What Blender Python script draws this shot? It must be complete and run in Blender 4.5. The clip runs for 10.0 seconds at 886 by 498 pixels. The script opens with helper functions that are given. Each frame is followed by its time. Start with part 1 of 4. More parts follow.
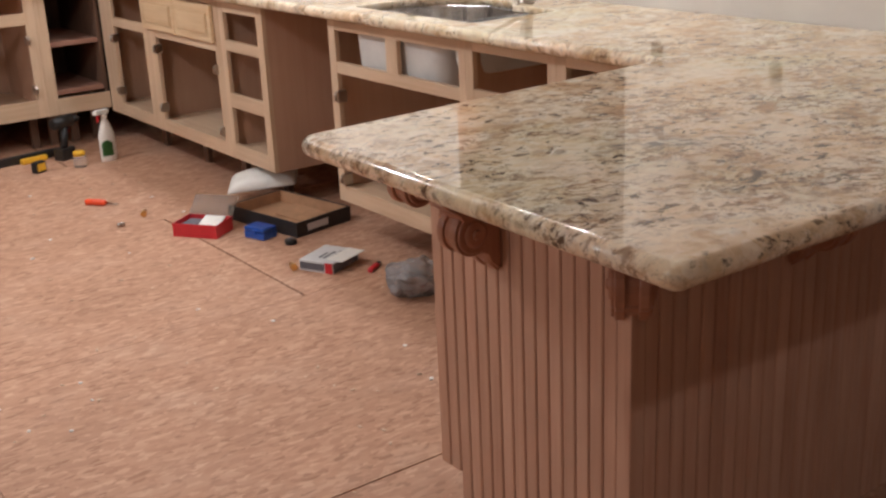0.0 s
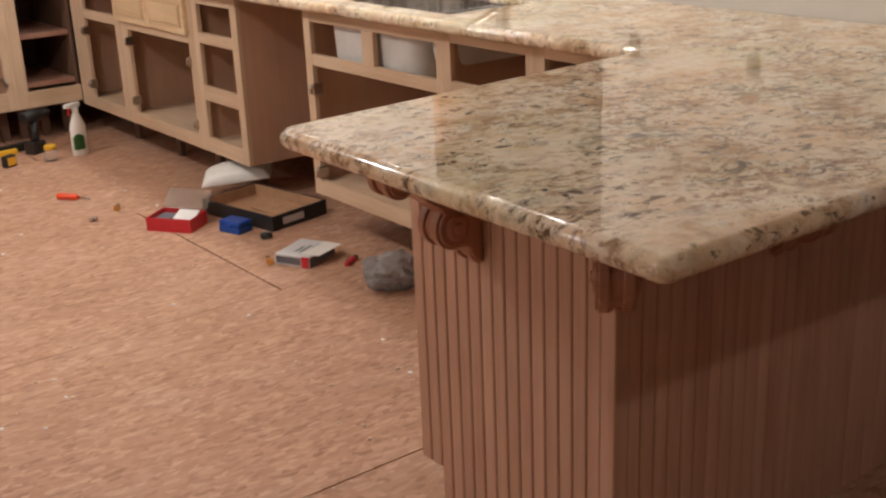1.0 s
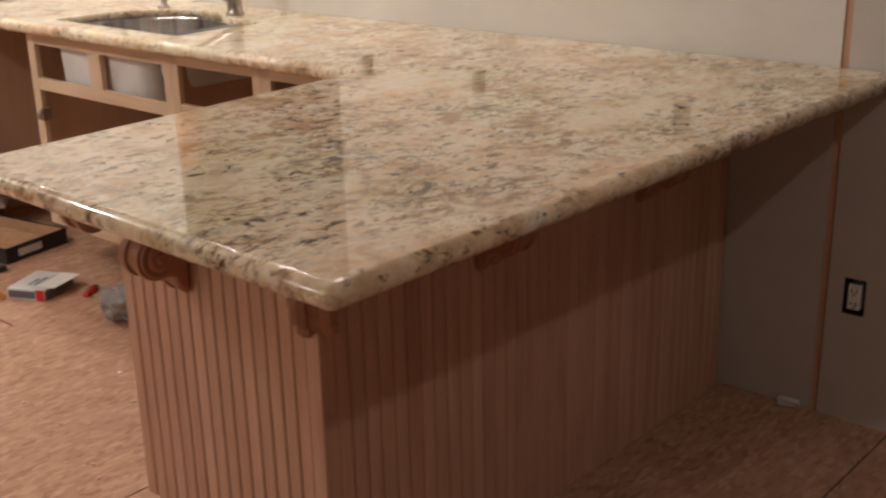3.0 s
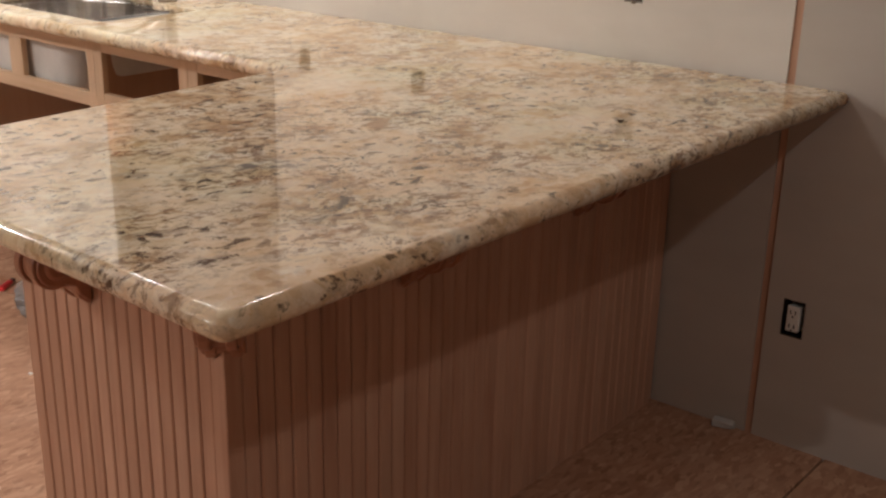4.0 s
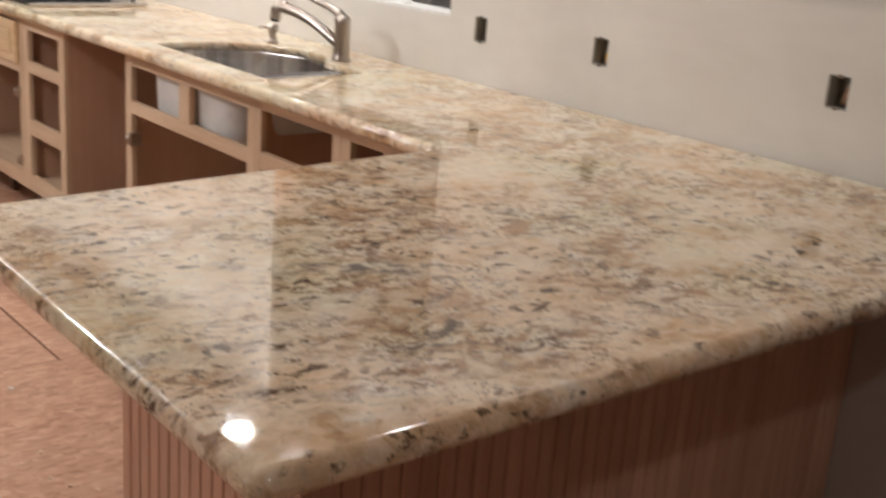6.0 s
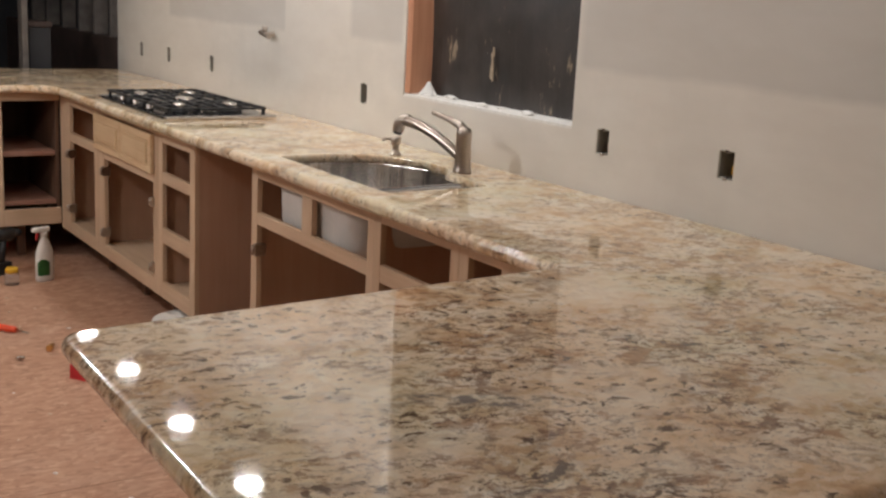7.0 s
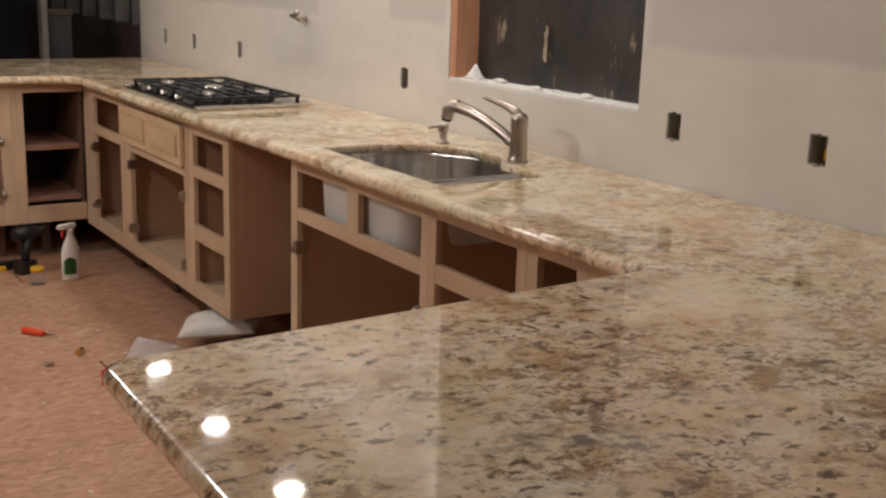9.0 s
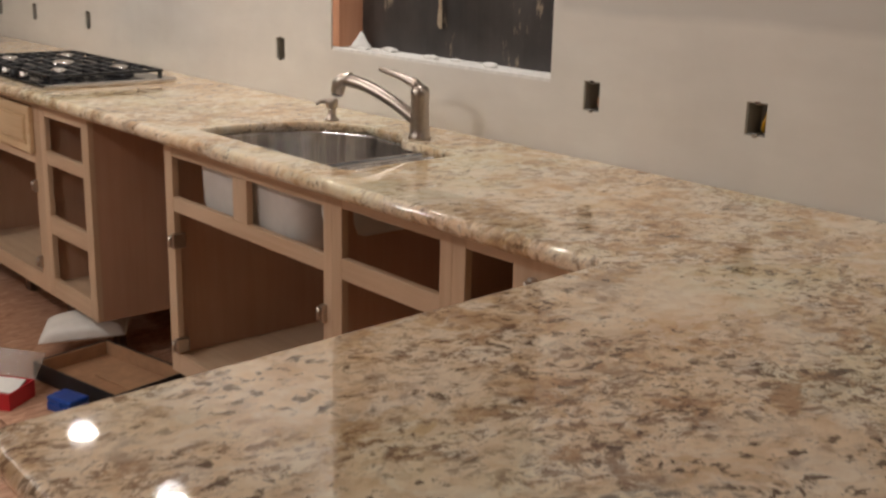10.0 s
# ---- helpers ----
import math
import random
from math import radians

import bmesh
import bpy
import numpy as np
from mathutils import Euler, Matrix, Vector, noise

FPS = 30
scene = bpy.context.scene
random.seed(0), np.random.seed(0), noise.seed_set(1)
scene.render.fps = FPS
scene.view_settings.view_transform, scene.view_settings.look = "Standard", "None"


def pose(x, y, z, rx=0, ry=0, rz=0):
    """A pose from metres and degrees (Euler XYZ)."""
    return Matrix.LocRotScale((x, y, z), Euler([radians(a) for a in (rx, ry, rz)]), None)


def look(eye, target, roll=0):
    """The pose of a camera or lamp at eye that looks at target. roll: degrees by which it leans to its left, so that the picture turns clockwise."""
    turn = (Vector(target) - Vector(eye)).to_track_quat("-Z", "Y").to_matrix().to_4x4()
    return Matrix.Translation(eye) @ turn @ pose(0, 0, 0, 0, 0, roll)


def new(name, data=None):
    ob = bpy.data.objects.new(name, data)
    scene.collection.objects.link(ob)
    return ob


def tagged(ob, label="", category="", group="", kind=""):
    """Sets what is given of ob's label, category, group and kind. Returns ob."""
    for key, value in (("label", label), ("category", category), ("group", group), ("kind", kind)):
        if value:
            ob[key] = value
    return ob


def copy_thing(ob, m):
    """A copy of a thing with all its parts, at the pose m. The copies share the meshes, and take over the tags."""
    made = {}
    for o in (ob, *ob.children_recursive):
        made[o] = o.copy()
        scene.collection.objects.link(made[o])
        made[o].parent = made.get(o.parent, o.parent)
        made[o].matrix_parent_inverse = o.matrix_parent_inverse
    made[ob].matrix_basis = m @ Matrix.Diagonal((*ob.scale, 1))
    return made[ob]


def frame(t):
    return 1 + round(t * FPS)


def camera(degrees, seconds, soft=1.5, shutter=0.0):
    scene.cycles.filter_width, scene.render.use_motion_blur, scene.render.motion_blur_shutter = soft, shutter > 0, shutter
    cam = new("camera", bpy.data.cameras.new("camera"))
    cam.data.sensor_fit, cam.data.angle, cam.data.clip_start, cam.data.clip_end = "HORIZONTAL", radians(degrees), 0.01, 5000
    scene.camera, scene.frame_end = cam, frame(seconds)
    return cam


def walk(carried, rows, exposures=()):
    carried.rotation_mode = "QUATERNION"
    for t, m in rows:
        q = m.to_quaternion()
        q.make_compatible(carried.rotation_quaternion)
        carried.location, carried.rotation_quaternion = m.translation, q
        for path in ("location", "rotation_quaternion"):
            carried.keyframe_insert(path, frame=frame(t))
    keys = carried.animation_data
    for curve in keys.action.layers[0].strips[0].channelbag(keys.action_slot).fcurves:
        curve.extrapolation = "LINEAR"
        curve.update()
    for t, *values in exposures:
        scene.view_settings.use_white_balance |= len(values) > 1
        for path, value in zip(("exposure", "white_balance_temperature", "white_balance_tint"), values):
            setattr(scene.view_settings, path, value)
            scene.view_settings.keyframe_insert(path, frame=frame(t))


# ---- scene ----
cam = camera(42.6, 10.0, soft=2.35, shutter=0.35)
PATH = [
    (0, (0.091, 0.079, 1.412), (1.191, 1.617, 0.759), -2.6),
    (0.5, (0.106, 0.118, 1.43), (1.172, 1.661, 0.733), -2.7),
    (1, (0.093, 0.107, 1.404), (1.228, 1.614, 0.738), -2.4),
    (1.5, (0.117, 0.066, 1.415), (1.259, 1.573, 0.764), -1.8),
    (2, (0.136, 0.026, 1.428), (1.365, 1.443, 0.733), -1.2),
    (2.5, (0.148, -0.023, 1.408), (1.485, 1.302, 0.731), -2.1),
    (3, (0.214, 0.008, 1.417), (1.622, 1.268, 0.762), -1.4),
    (3.2, (0.246, -0.006, 1.419), (1.678, 1.223, 0.757), 0.4),
    (4.3, (0.368, 0.080, 1.423), (1.834, 1.254, 0.736), 1.5),
    (4.5, (0.383, 0.088, 1.422), (1.849, 1.251, 0.715), 2.0),
    (5, (0.426, 0.103, 1.423), (1.891, 1.27, 0.721), 2.1),
    (5.5, (0.498, 0.144, 1.435), (1.887, 1.399, 0.73), 4.3),
    (6, (0.6, 0.174, 1.444), (1.851, 1.617, 0.85), 4.4),
    (6.2, (0.619, 0.189, 1.455), (1.807, 1.694, 0.889), 4.6),
    (7.3, (0.657, 0.21, 1.479), (1.741, 1.838, 1.06), 2.7),
    (7.5, (0.659, 0.209, 1.481), (1.738, 1.84, 1.062), 2.6),
    (8, (0.696, 0.231, 1.462), (1.672, 1.924, 1.039), 3.4),
    (8.5, (0.71, 0.308, 1.462), (1.769, 1.939, 0.997), 4.3),
    (9, (0.703, 0.477, 1.453), (1.761, 2.107, 0.981), 1.9),
    (9.5, (0.699, 0.634, 1.441), (1.876, 2.159, 0.901), 1.2),
    (10, (0.759, 0.803, 1.437), (2.019, 2.264, 0.913), 1.4),
]
walk(cam, [(t, look(eye, target, roll)) for t, eye, target, roll in PATH], [(0, 0.20, 5850, 9), (0.5, 0.16, 6100, 10), (2.5, 0.09, 6450, 10), (5, 0.18, 6150, 10), (6, 0.17, 5950, 8), (7.3, -0.44, 6150, 9), (10, -0.50, 6400, 10)])

# the plan, in metres
WALL = 2.883          # face of the wall with the window
FACE = 2.244          # face frames of the sink run
EDGE = 2.177          # counter edge of the sink run
TOP = 0.915           # counter top
CEIL = 2.44
BODY_X, BODY_Y0, BODY_Y1 = 1.401, 1.362, 1.958  # peninsula cabinet
BACK = 7.1            # far wall
FAR_FACE, FAR_EDGE = 6.15, 6.08
BOX0, BOX1 = 0.17, 0.8755   # cabinet boxes, bottom and top

# ---- light: recessed lamps in the ceiling, and unseen fill lamps ----
world = bpy.data.worlds.new("world")
scene.world = world
world.use_nodes = True
world.node_tree.nodes["Background"].inputs[0].default_value = (0.9, 0.8, 0.7, 1)
world.node_tree.nodes["Background"].inputs[1].default_value = 0.02
WARM = (1.0, 0.95, 0.91)
SINK_ROW = [(2.53, 6.72), (2.52, 5.95), (2.50, 5.11), (2.51, 4.34), (2.655, 3.67), (2.66, 3.29), (2.51, 2.05)]
# added fill, not known lamps: brightens the peninsula's end panel
FILL_ROW = [(-2.6, 4.4), (-2.6, 2.3)]
FILL_GLOBES = [(0.55, 5.4), (0.55, 3.6)]   # unseen fill lamps, added to brighten the ceiling
GLOBE_Z = 2.05
# first lamp read from the counter's shadow; second is unseen, added fill
DINING_AND_FILL = [(1.45, -0.42, 5.4), (-2.2, -3.0, 4.5)]


def lamp(x, y, watts, size=0.10):
    data = bpy.data.lights.new("downlight_lamp", "AREA")
    data.shape, data.size, data.energy, data.color = "DISK", size, watts, WARM
    ob = new("downlight_lamp", data)
    ob.matrix_basis = pose(x, y, CEIL - 0.012)
    return ob


for x, y in SINK_ROW:
    lamp(x, y, 3.3 if y < 2.5 else 5.1 if y < 4 else 4.4 if y < 5.5 else 2.4)
for x, y in FILL_ROW:
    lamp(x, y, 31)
for x, y in FILL_GLOBES:
    data = bpy.data.lights.new("globe_lamp", "POINT")
    data.shadow_soft_size, data.energy, data.color = 0.09, 38, WARM
    new("globe_lamp", data).matrix_basis = pose(x, y, GLOBE_Z)
for x, y, watts in DINING_AND_FILL:
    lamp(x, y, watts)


# ---- materials ----
def mat(name, rough=0.6, metal=0.0, coat=0.0):
    m = bpy.data.materials.new(name)
    m.use_nodes = True
    b = m.node_tree.nodes["Principled BSDF"]
    b.inputs["Roughness"].default_value = rough
    b.inputs["Metallic"].default_value = metal
    b.inputs["Coat Weight"].default_value = coat
    return m, m.node_tree, b


def node(nt, kind, ins=None, **props):
    n = nt.nodes.new(kind)
    for k, v in props.items():
        if k == "operation":
            n.operation = v
        elif k == "feature":
            n.feature = v
        elif k == "blend_type":
            n.blend_type = v
        elif k == "data_type":
            n.data_type = v
    for k, v in (ins or {}).items():
        if isinstance(v, bpy.types.NodeSocket):
            nt.links.new(v, n.inputs[k])
        else:
            n.inputs[k].default_value = v
    return n


def coords(nt, scale=(1, 1, 1), rot=(0, 0, 0), source="Object"):
    tc = node(nt, "ShaderNodeTexCoord")
    return node(nt, "ShaderNodeMapping", {"Vector": tc.outputs[source], "Scale": scale, "Rotation": rot}).outputs[0]


def world_coords(nt, scale=(1, 1, 1), rot=(0, 0, 0)):
    g = node(nt, "ShaderNodeNewGeometry")
    return node(nt, "ShaderNodeMapping", {"Vector": g.outputs["Position"], "Scale": scale, "Rotation": rot}).outputs[0]


def noise_tex(nt, vec, scale, detail=4.0, rough=0.55, dist=0.0):
    return node(nt, "ShaderNodeTexNoise", {"Vector": vec, "Scale": scale, "Detail": detail, "Roughness": rough, "Distortion": dist}).outputs["Fac"]


def ramp(nt, fac, stops):
    r = node(nt, "ShaderNodeValToRGB", {"Fac": fac})
    e = r.color_ramp.elements
    while len(e) < len(stops):
        e.new(0.5)
    for el, (p, c) in zip(e, stops):
        el.position = p
        el.color = (*c, 1) if len(c) == 3 else c
    return r.outputs["Color"]


def mix(nt, fac, a, b, blend="MIX"):
    n = node(nt, "ShaderNodeMixRGB", blend_type=blend)
    for k, v in ((0, fac), (1, a), (2, b)):
        if isinstance(v, bpy.types.NodeSocket):
            nt.links.new(v, n.inputs[k])
        else:
            n.inputs[k].default_value = v if k == 0 else (*v, 1)
    return n.outputs[0]


def bump(nt, b, height, strength=0.2, dist=0.002):
    n = node(nt, "ShaderNodeBump", {"Height": height, "Strength": strength, "Distance": dist})
    nt.links.new(n.outputs[0], b.inputs["Normal"])


def plain(name, col, rough=0.5, metal=0.0, vary=0.12, scale=30, coat=0.0, bumpy=0.0):
    m, nt, b = mat(name, rough, metal, coat)
    v = coords(nt)
    f = noise_tex(nt, v, scale, 5)
    dark = tuple(c * (1 - vary) for c in col)
    lite = tuple(min(1, c * (1 + vary)) for c in col)
    nt.links.new(ramp(nt, f, [(0.3, dark), (0.7, lite)]), b.inputs["Base Color"])
    if bumpy:
        bump(nt, b, noise_tex(nt, v, scale * 3, 4), bumpy)
    return m


def granite_mat(name, gloss):
    m, nt, b = mat(name, gloss)
    v = world_coords(nt, (0.86, 1.0, 1.0), (0, 0, radians(20)))
    warp = node(nt, "ShaderNodeTexNoise", {"Vector": v, "Scale": 11.0, "Detail": 5.0, "Roughness": 0.6})
    vw = node(nt, "ShaderNodeMixRGB", {0: 0.05, 1: v, 2: warp.outputs["Color"]}, blend_type="ADD").outputs[0]
    vs = node(nt, "ShaderNodeMapping", {"Vector": vw, "Scale": (0.94, 1.06, 1.0), "Rotation": (0, 0, radians(-25))}).outputs[0]
    # cream and gold ground, in clouds a hand wide
    base = ramp(nt, noise_tex(nt, vw, 6.5, 9, 0.66), [(0.30, (0.47, 0.295, 0.155)), (0.41, (0.68, 0.48, 0.285)), (0.50, (0.86, 0.70, 0.49)), (0.62, (0.90, 0.80, 0.63)), (0.74, (0.72, 0.54, 0.35))])
    cell = node(nt, "ShaderNodeTexVoronoi", {"Vector": vw, "Scale": 52.0, "Randomness": 1.0})
    tone = node(nt, "ShaderNodeSeparateColor", {0: cell.outputs["Color"]}).outputs[0]
    col = mix(nt, 0.30, base, ramp(nt, tone, [(0.0, (0.36, 0.21, 0.11)), (0.35, (0.66, 0.48, 0.30)), (0.7, (0.80, 0.66, 0.48)), (1.0, (0.92, 0.84, 0.72))]))
    pale = ramp(nt, noise_tex(nt, vw, 17, 7, 0.68), [(0.52, (0, 0, 0)), (0.62, (0.8, 0.8, 0.8))])
    col = mix(nt, pale, col, (0.88, 0.79, 0.64))
    # smoky grey quartz, soft-edged
    grey = ramp(nt, noise_tex(nt, vs, 10.5, 8, 0.70), [(0.565, (0, 0, 0)), (0.66, (0.8, 0.8, 0.8))])
    col = mix(nt, grey, col, (0.42, 0.33, 0.25))
    # flecks fade along the sink run: wall glare and distance blur put into colour
    place = node(nt, "ShaderNodeSeparateXYZ", {0: vw}).outputs[1]
    washout = node(nt, "ShaderNodeMapRange", {"Value": place, "From Min": 1.9, "From Max": 3.0, "To Min": 1.0, "To Max": 0.62}).outputs[0]
    # rust and brown garnet, in drifts
    zone = ramp(nt, noise_tex(nt, vs, 3.6, 5, 0.6), [(0.42, (0.08, 0.08, 0.08)), (0.55, (1, 1, 1))])
    for sc, lo, hi, c in ((15, 0.53, 0.60, (0.40, 0.22, 0.105)), (36, 0.53, 0.58, (0.21, 0.11, 0.058)), (88, 0.545, 0.59, (0.20, 0.115, 0.07))):
        rust = ramp(nt, noise_tex(nt, vs, sc, 8, 0.70), [(lo, (0, 0, 0)), (hi, (0.85, 0.85, 0.85))])
        col = mix(nt, mix(nt, 1.0, mix(nt, 1.0, rust, zone, "MULTIPLY"), washout, "MULTIPLY"), col, c)
    # black mica flecks in clusters, coarse and fine
    zone2 = ramp(nt, noise_tex(nt, vs, 5.2, 6, 0.65), [(0.44, (0.12, 0.12, 0.12)), (0.54, (1, 1, 1))])
    mica = ramp(nt, noise_tex(nt, vs, 46, 6, 0.66), [(0.558, (0, 0, 0)), (0.60, (0.92, 0.92, 0.92))])
    zone2 = mix(nt, 1.0, zone2, washout, "MULTIPLY")
    col = mix(nt, mix(nt, 1.0, mica, zone2, "MULTIPLY"), col, (0.105, 0.058, 0.031))
    big = ramp(nt, noise_tex(nt, vs, 23, 8, 0.70), [(0.59, (0, 0, 0)), (0.635, (0.95, 0.95, 0.95))])
    col = mix(nt, mix(nt, 1.0, big, zone2, "MULTIPLY"), col, (0.115, 0.066, 0.038))
    # one long grey-blue vein with black flecks beside it
    vv = node(nt, "ShaderNodeMapping", {"Vector": world_coords(nt), "Location": (-1.63, -1.445, 0)}).outputs[0]
    vv = node(nt, "ShaderNodeVectorRotate", {"Vector": vv, "Angle": radians(29.5)}).outputs[0]
    wv = node(nt, "ShaderNodeTexNoise", {"Vector": vv, "Scale": 16.0, "Detail": 6.0, "Roughness": 0.7})
    vv = node(nt, "ShaderNodeMixRGB", {0: 0.09, 1: vv, 2: wv.outputs["Color"]}, blend_type="ADD").outputs[0]
    q = node(nt, "ShaderNodeMapping", {"Vector": vv, "Location": (-0.045, -0.045, 0), "Scale": (5.2, 34.0, 0.0)}).outputs[0]
    far = node(nt, "ShaderNodeVectorMath", {0: q}, operation="LENGTH").outputs["Value"]
    vein = ramp(nt, far, [(0.55, (0.9, 0.9, 0.9)), (1.0, (0, 0, 0))])
    vein = mix(nt, 1.0, vein, ramp(nt, noise_tex(nt, vs, 30, 7, 0.72), [(0.47, (0, 0, 0)), (0.56, (1, 1, 1))]), "MULTIPLY")
    col = mix(nt, vein, col, (0.20, 0.165, 0.145))
    # broad drifts of rosier and greener stone
    drift = ramp(nt, noise_tex(nt, vw, 2.6, 4, 0.6), [(0.38, (1.0, 0.94, 0.87)), (0.5, (1, 1, 1)), (0.62, (0.94, 0.98, 0.92))])
    col = mix(nt, 1.0, col, drift, "MULTIPLY")
    nt.links.new(col, b.inputs["Base Color"])
    nt.links.new(ramp(nt, mica, [(0, (gloss, gloss, gloss)), (1, (gloss + 0.03, gloss + 0.03, gloss + 0.03))]), b.inputs["Roughness"])
    return m


def osb_mat():
    m, nt, b = mat("oriented_strand_board", 0.75)
    info = node(nt, "ShaderNodeObjectInfo")
    base = world_coords(nt)
    off = node(nt, "ShaderNodeVectorMath", {0: base, 1: (0, 0, 0)}, operation="ADD")
    sc = node(nt, "ShaderNodeMath", {0: info.outputs["Random"], 1: 30.0}, operation="MULTIPLY")
    nt.links.new(sc.outputs[0], off.inputs[1])
    warp = node(nt, "ShaderNodeTexNoise", {"Vector": off.outputs[0], "Scale": 14.0, "Detail": 3.0})
    vw = node(nt, "ShaderNodeMixRGB", {0: 0.012, 1: off.outputs[0], 2: warp.outputs["Color"]}, blend_type="ADD").outputs[0]
    col, h = None, None
    for i, (ang, sx, sy) in enumerate(((8, 24, 62), (62, 27, 70), (118, 29, 66), (38, 22, 58), (155, 28, 72), (88, 32, 80))):
        v = node(nt, "ShaderNodeMapping", {"Vector": vw, "Rotation": (0, 0, radians(ang)), "Scale": (sx, sy, 1.0), "Location": (i * 3.1, i * 7.7, 0)}).outputs[0]
        vo = node(nt, "ShaderNodeTexVoronoi", {"Vector": v, "Scale": 1.0})
        s = node(nt, "ShaderNodeSeparateColor", {0: vo.outputs["Color"]})
        c = ramp(nt, s.outputs[0], [(0.0, (0.33, 0.165, 0.095)), (0.15, (0.42, 0.22, 0.134)), (0.5, (0.48, 0.27, 0.168)), (0.8, (0.53, 0.31, 0.198)), (1.0, (0.62, 0.385, 0.255))])
        if col is None:
            col, h = c, s.outputs[0]
        else:
            k = node(nt, "ShaderNodeMath", {0: s.outputs[1], 1: 0.58}, operation="GREATER_THAN").outputs[0]
            col = mix(nt, k, col, c)
            h = mix(nt, k, h, s.outputs[0])
    soft = noise_tex(nt, base, 18, 6, 0.7)
    col = mix(nt, 0.18, col, ramp(nt, soft, [(0.3, (0.38, 0.20, 0.125)), (0.7, (0.58, 0.355, 0.245))]))
    crack = ramp(nt, noise_tex(nt, node(nt, "ShaderNodeMapping", {"Vector": off.outputs[0], "Scale": (10, 60, 1), "Rotation": (0, 0, radians(12))}).outputs[0], 1.0, 4, 0.7), [(0.66, (0, 0, 0)), (0.72, (0.7, 0.7, 0.7))])
    col = mix(nt, crack, col, (0.20, 0.095, 0.055))
    stain = ramp(nt, noise_tex(nt, base, 1.3, 4), [(0.3, (0.86, 0.84, 0.82)), (0.65, (1.0, 1.0, 1.0))])
    col = mix(nt, 1.0, col, stain, "MULTIPLY")
    dust = ramp(nt, noise_tex(nt, base, 2.2, 5, 0.7), [(0.5, (0, 0, 0)), (0.8, (0.3, 0.3, 0.3))])
    col = mix(nt, dust, col, (0.60, 0.44, 0.34))
    nt.links.new(col, b.inputs["Base Color"])
    bump(nt, b, h, 0.3, 0.001)
    return m


def wood_mat(name, dark, lite, along="z", rough=0.5, fine=1.0):
    m, nt, b = mat(name, rough)
    info = node(nt, "ShaderNodeObjectInfo")
    v = world_coords(nt)
    shift = node(nt, "ShaderNodeMath", {0: info.outputs["Random"], 1: 17.0}, operation="MULTIPLY")
    vv = node(nt, "ShaderNodeVectorMath", {0: v, 1: (0, 0, 0)}, operation="ADD")
    nt.links.new(shift.outputs[0], vv.inputs[1])
    s = {"x": (1.2, 22, 22), "y": (22, 1.2, 22), "z": (22, 22, 1.2)}[along]
    vs = node(nt, "ShaderNodeMapping", {"Vector": vv.outputs[0], "Scale": tuple(k * fine for k in s)}).outputs[0]
    g = noise_tex(nt, vs, 1.6, 6, 0.6, 0.6)
    big = noise_tex(nt, vv.outputs[0], 2.3, 3)
    col = ramp(nt, g, [(0.28, dark), (0.5, tuple((a + 1.5 * c) / 2.5 for a, c in zip(dark, lite))), (0.72, lite)])
    col = mix(nt, 1.0, col, ramp(nt, big, [(0.3, (0.84, 0.82, 0.80)), (0.7, (1, 1, 1))]), "MULTIPLY")
    tint = ramp(nt, info.outputs["Random"], [(0, (0.9, 0.88, 0.86)), (1, (1, 1, 1))])
    col = mix(nt, 1.0, col, tint, "MULTIPLY")
    nt.links.new(col, b.inputs["Base Color"])
    bump(nt, b, g, 0.08, 0.001)
    return m


def drywall_mat(name, col=(0.80, 0.765, 0.70), patch=(0.66, 0.635, 0.585)):
    """Skim coat with bare grey board above the splash line."""
    m, nt, b = mat(name, 0.8)
    v = world_coords(nt)
    g = node(nt, "ShaderNodeSeparateXYZ", {0: v})
    wob = noise_tex(nt, v, 3.0, 4)

    def step(sock, at, soft, up=True):
        n = node(nt, "ShaderNodeMapRange", {"Value": sock, "From Min": at - soft, "From Max": at + soft, "To Min": 0.0 if up else 1.0, "To Max": 1.0 if up else 0.0})
        return n.outputs[0]

    zw = node(nt, "ShaderNodeMath", {0: wob, 1: 0.05}, operation="MULTIPLY")
    zz = node(nt, "ShaderNodeMath", {0: g.outputs[2], 1: zw.outputs[0]}, operation="ADD").outputs[0]
    high = step(zz, 1.30, 0.012)
    bands = None
    for y0, y1 in ((1.15, 2.84), (3.86, 4.26), (4.86, 6.3)):
        n = node(nt, "ShaderNodeMath", {0: step(g.outputs[1], y0, 0.012), 1: step(g.outputs[1], y1, 0.02, False)}, operation="MULTIPLY").outputs[0]
        bands = n if bands is None else node(nt, "ShaderNodeMath", {0: bands, 1: n}, operation="ADD").outputs[0]
    bare = node(nt, "ShaderNodeMath", {0: high, 1: bands}, operation="MULTIPLY").outputs[0]
    c = mix(nt, bare, col, patch)
    # one darker tone below counter height
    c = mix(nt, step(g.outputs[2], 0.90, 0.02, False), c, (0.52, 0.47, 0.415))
    f = ramp(nt, noise_tex(nt, v, 1.6, 5, 0.55, 0.5), [(0.5, (0, 0, 0)), (0.68, (0.45, 0.45, 0.45))])
    c = mix(nt, f, c, patch)
    swipe = noise_tex(nt, node(nt, "ShaderNodeMapping", {"Vector": v, "Scale": (1, 3, 9)}).outputs[0], 1.2, 5)
    c = mix(nt, 1.0, c, ramp(nt, swipe, [(0.3, (0.93, 0.92, 0.91)), (0.7, (1, 1, 1))]), "MULTIPLY")
    nt.links.new(c, b.inputs["Base Color"])
    bump(nt, b, noise_tex(nt, v, 45, 5), 0.08, 0.002)
    return m


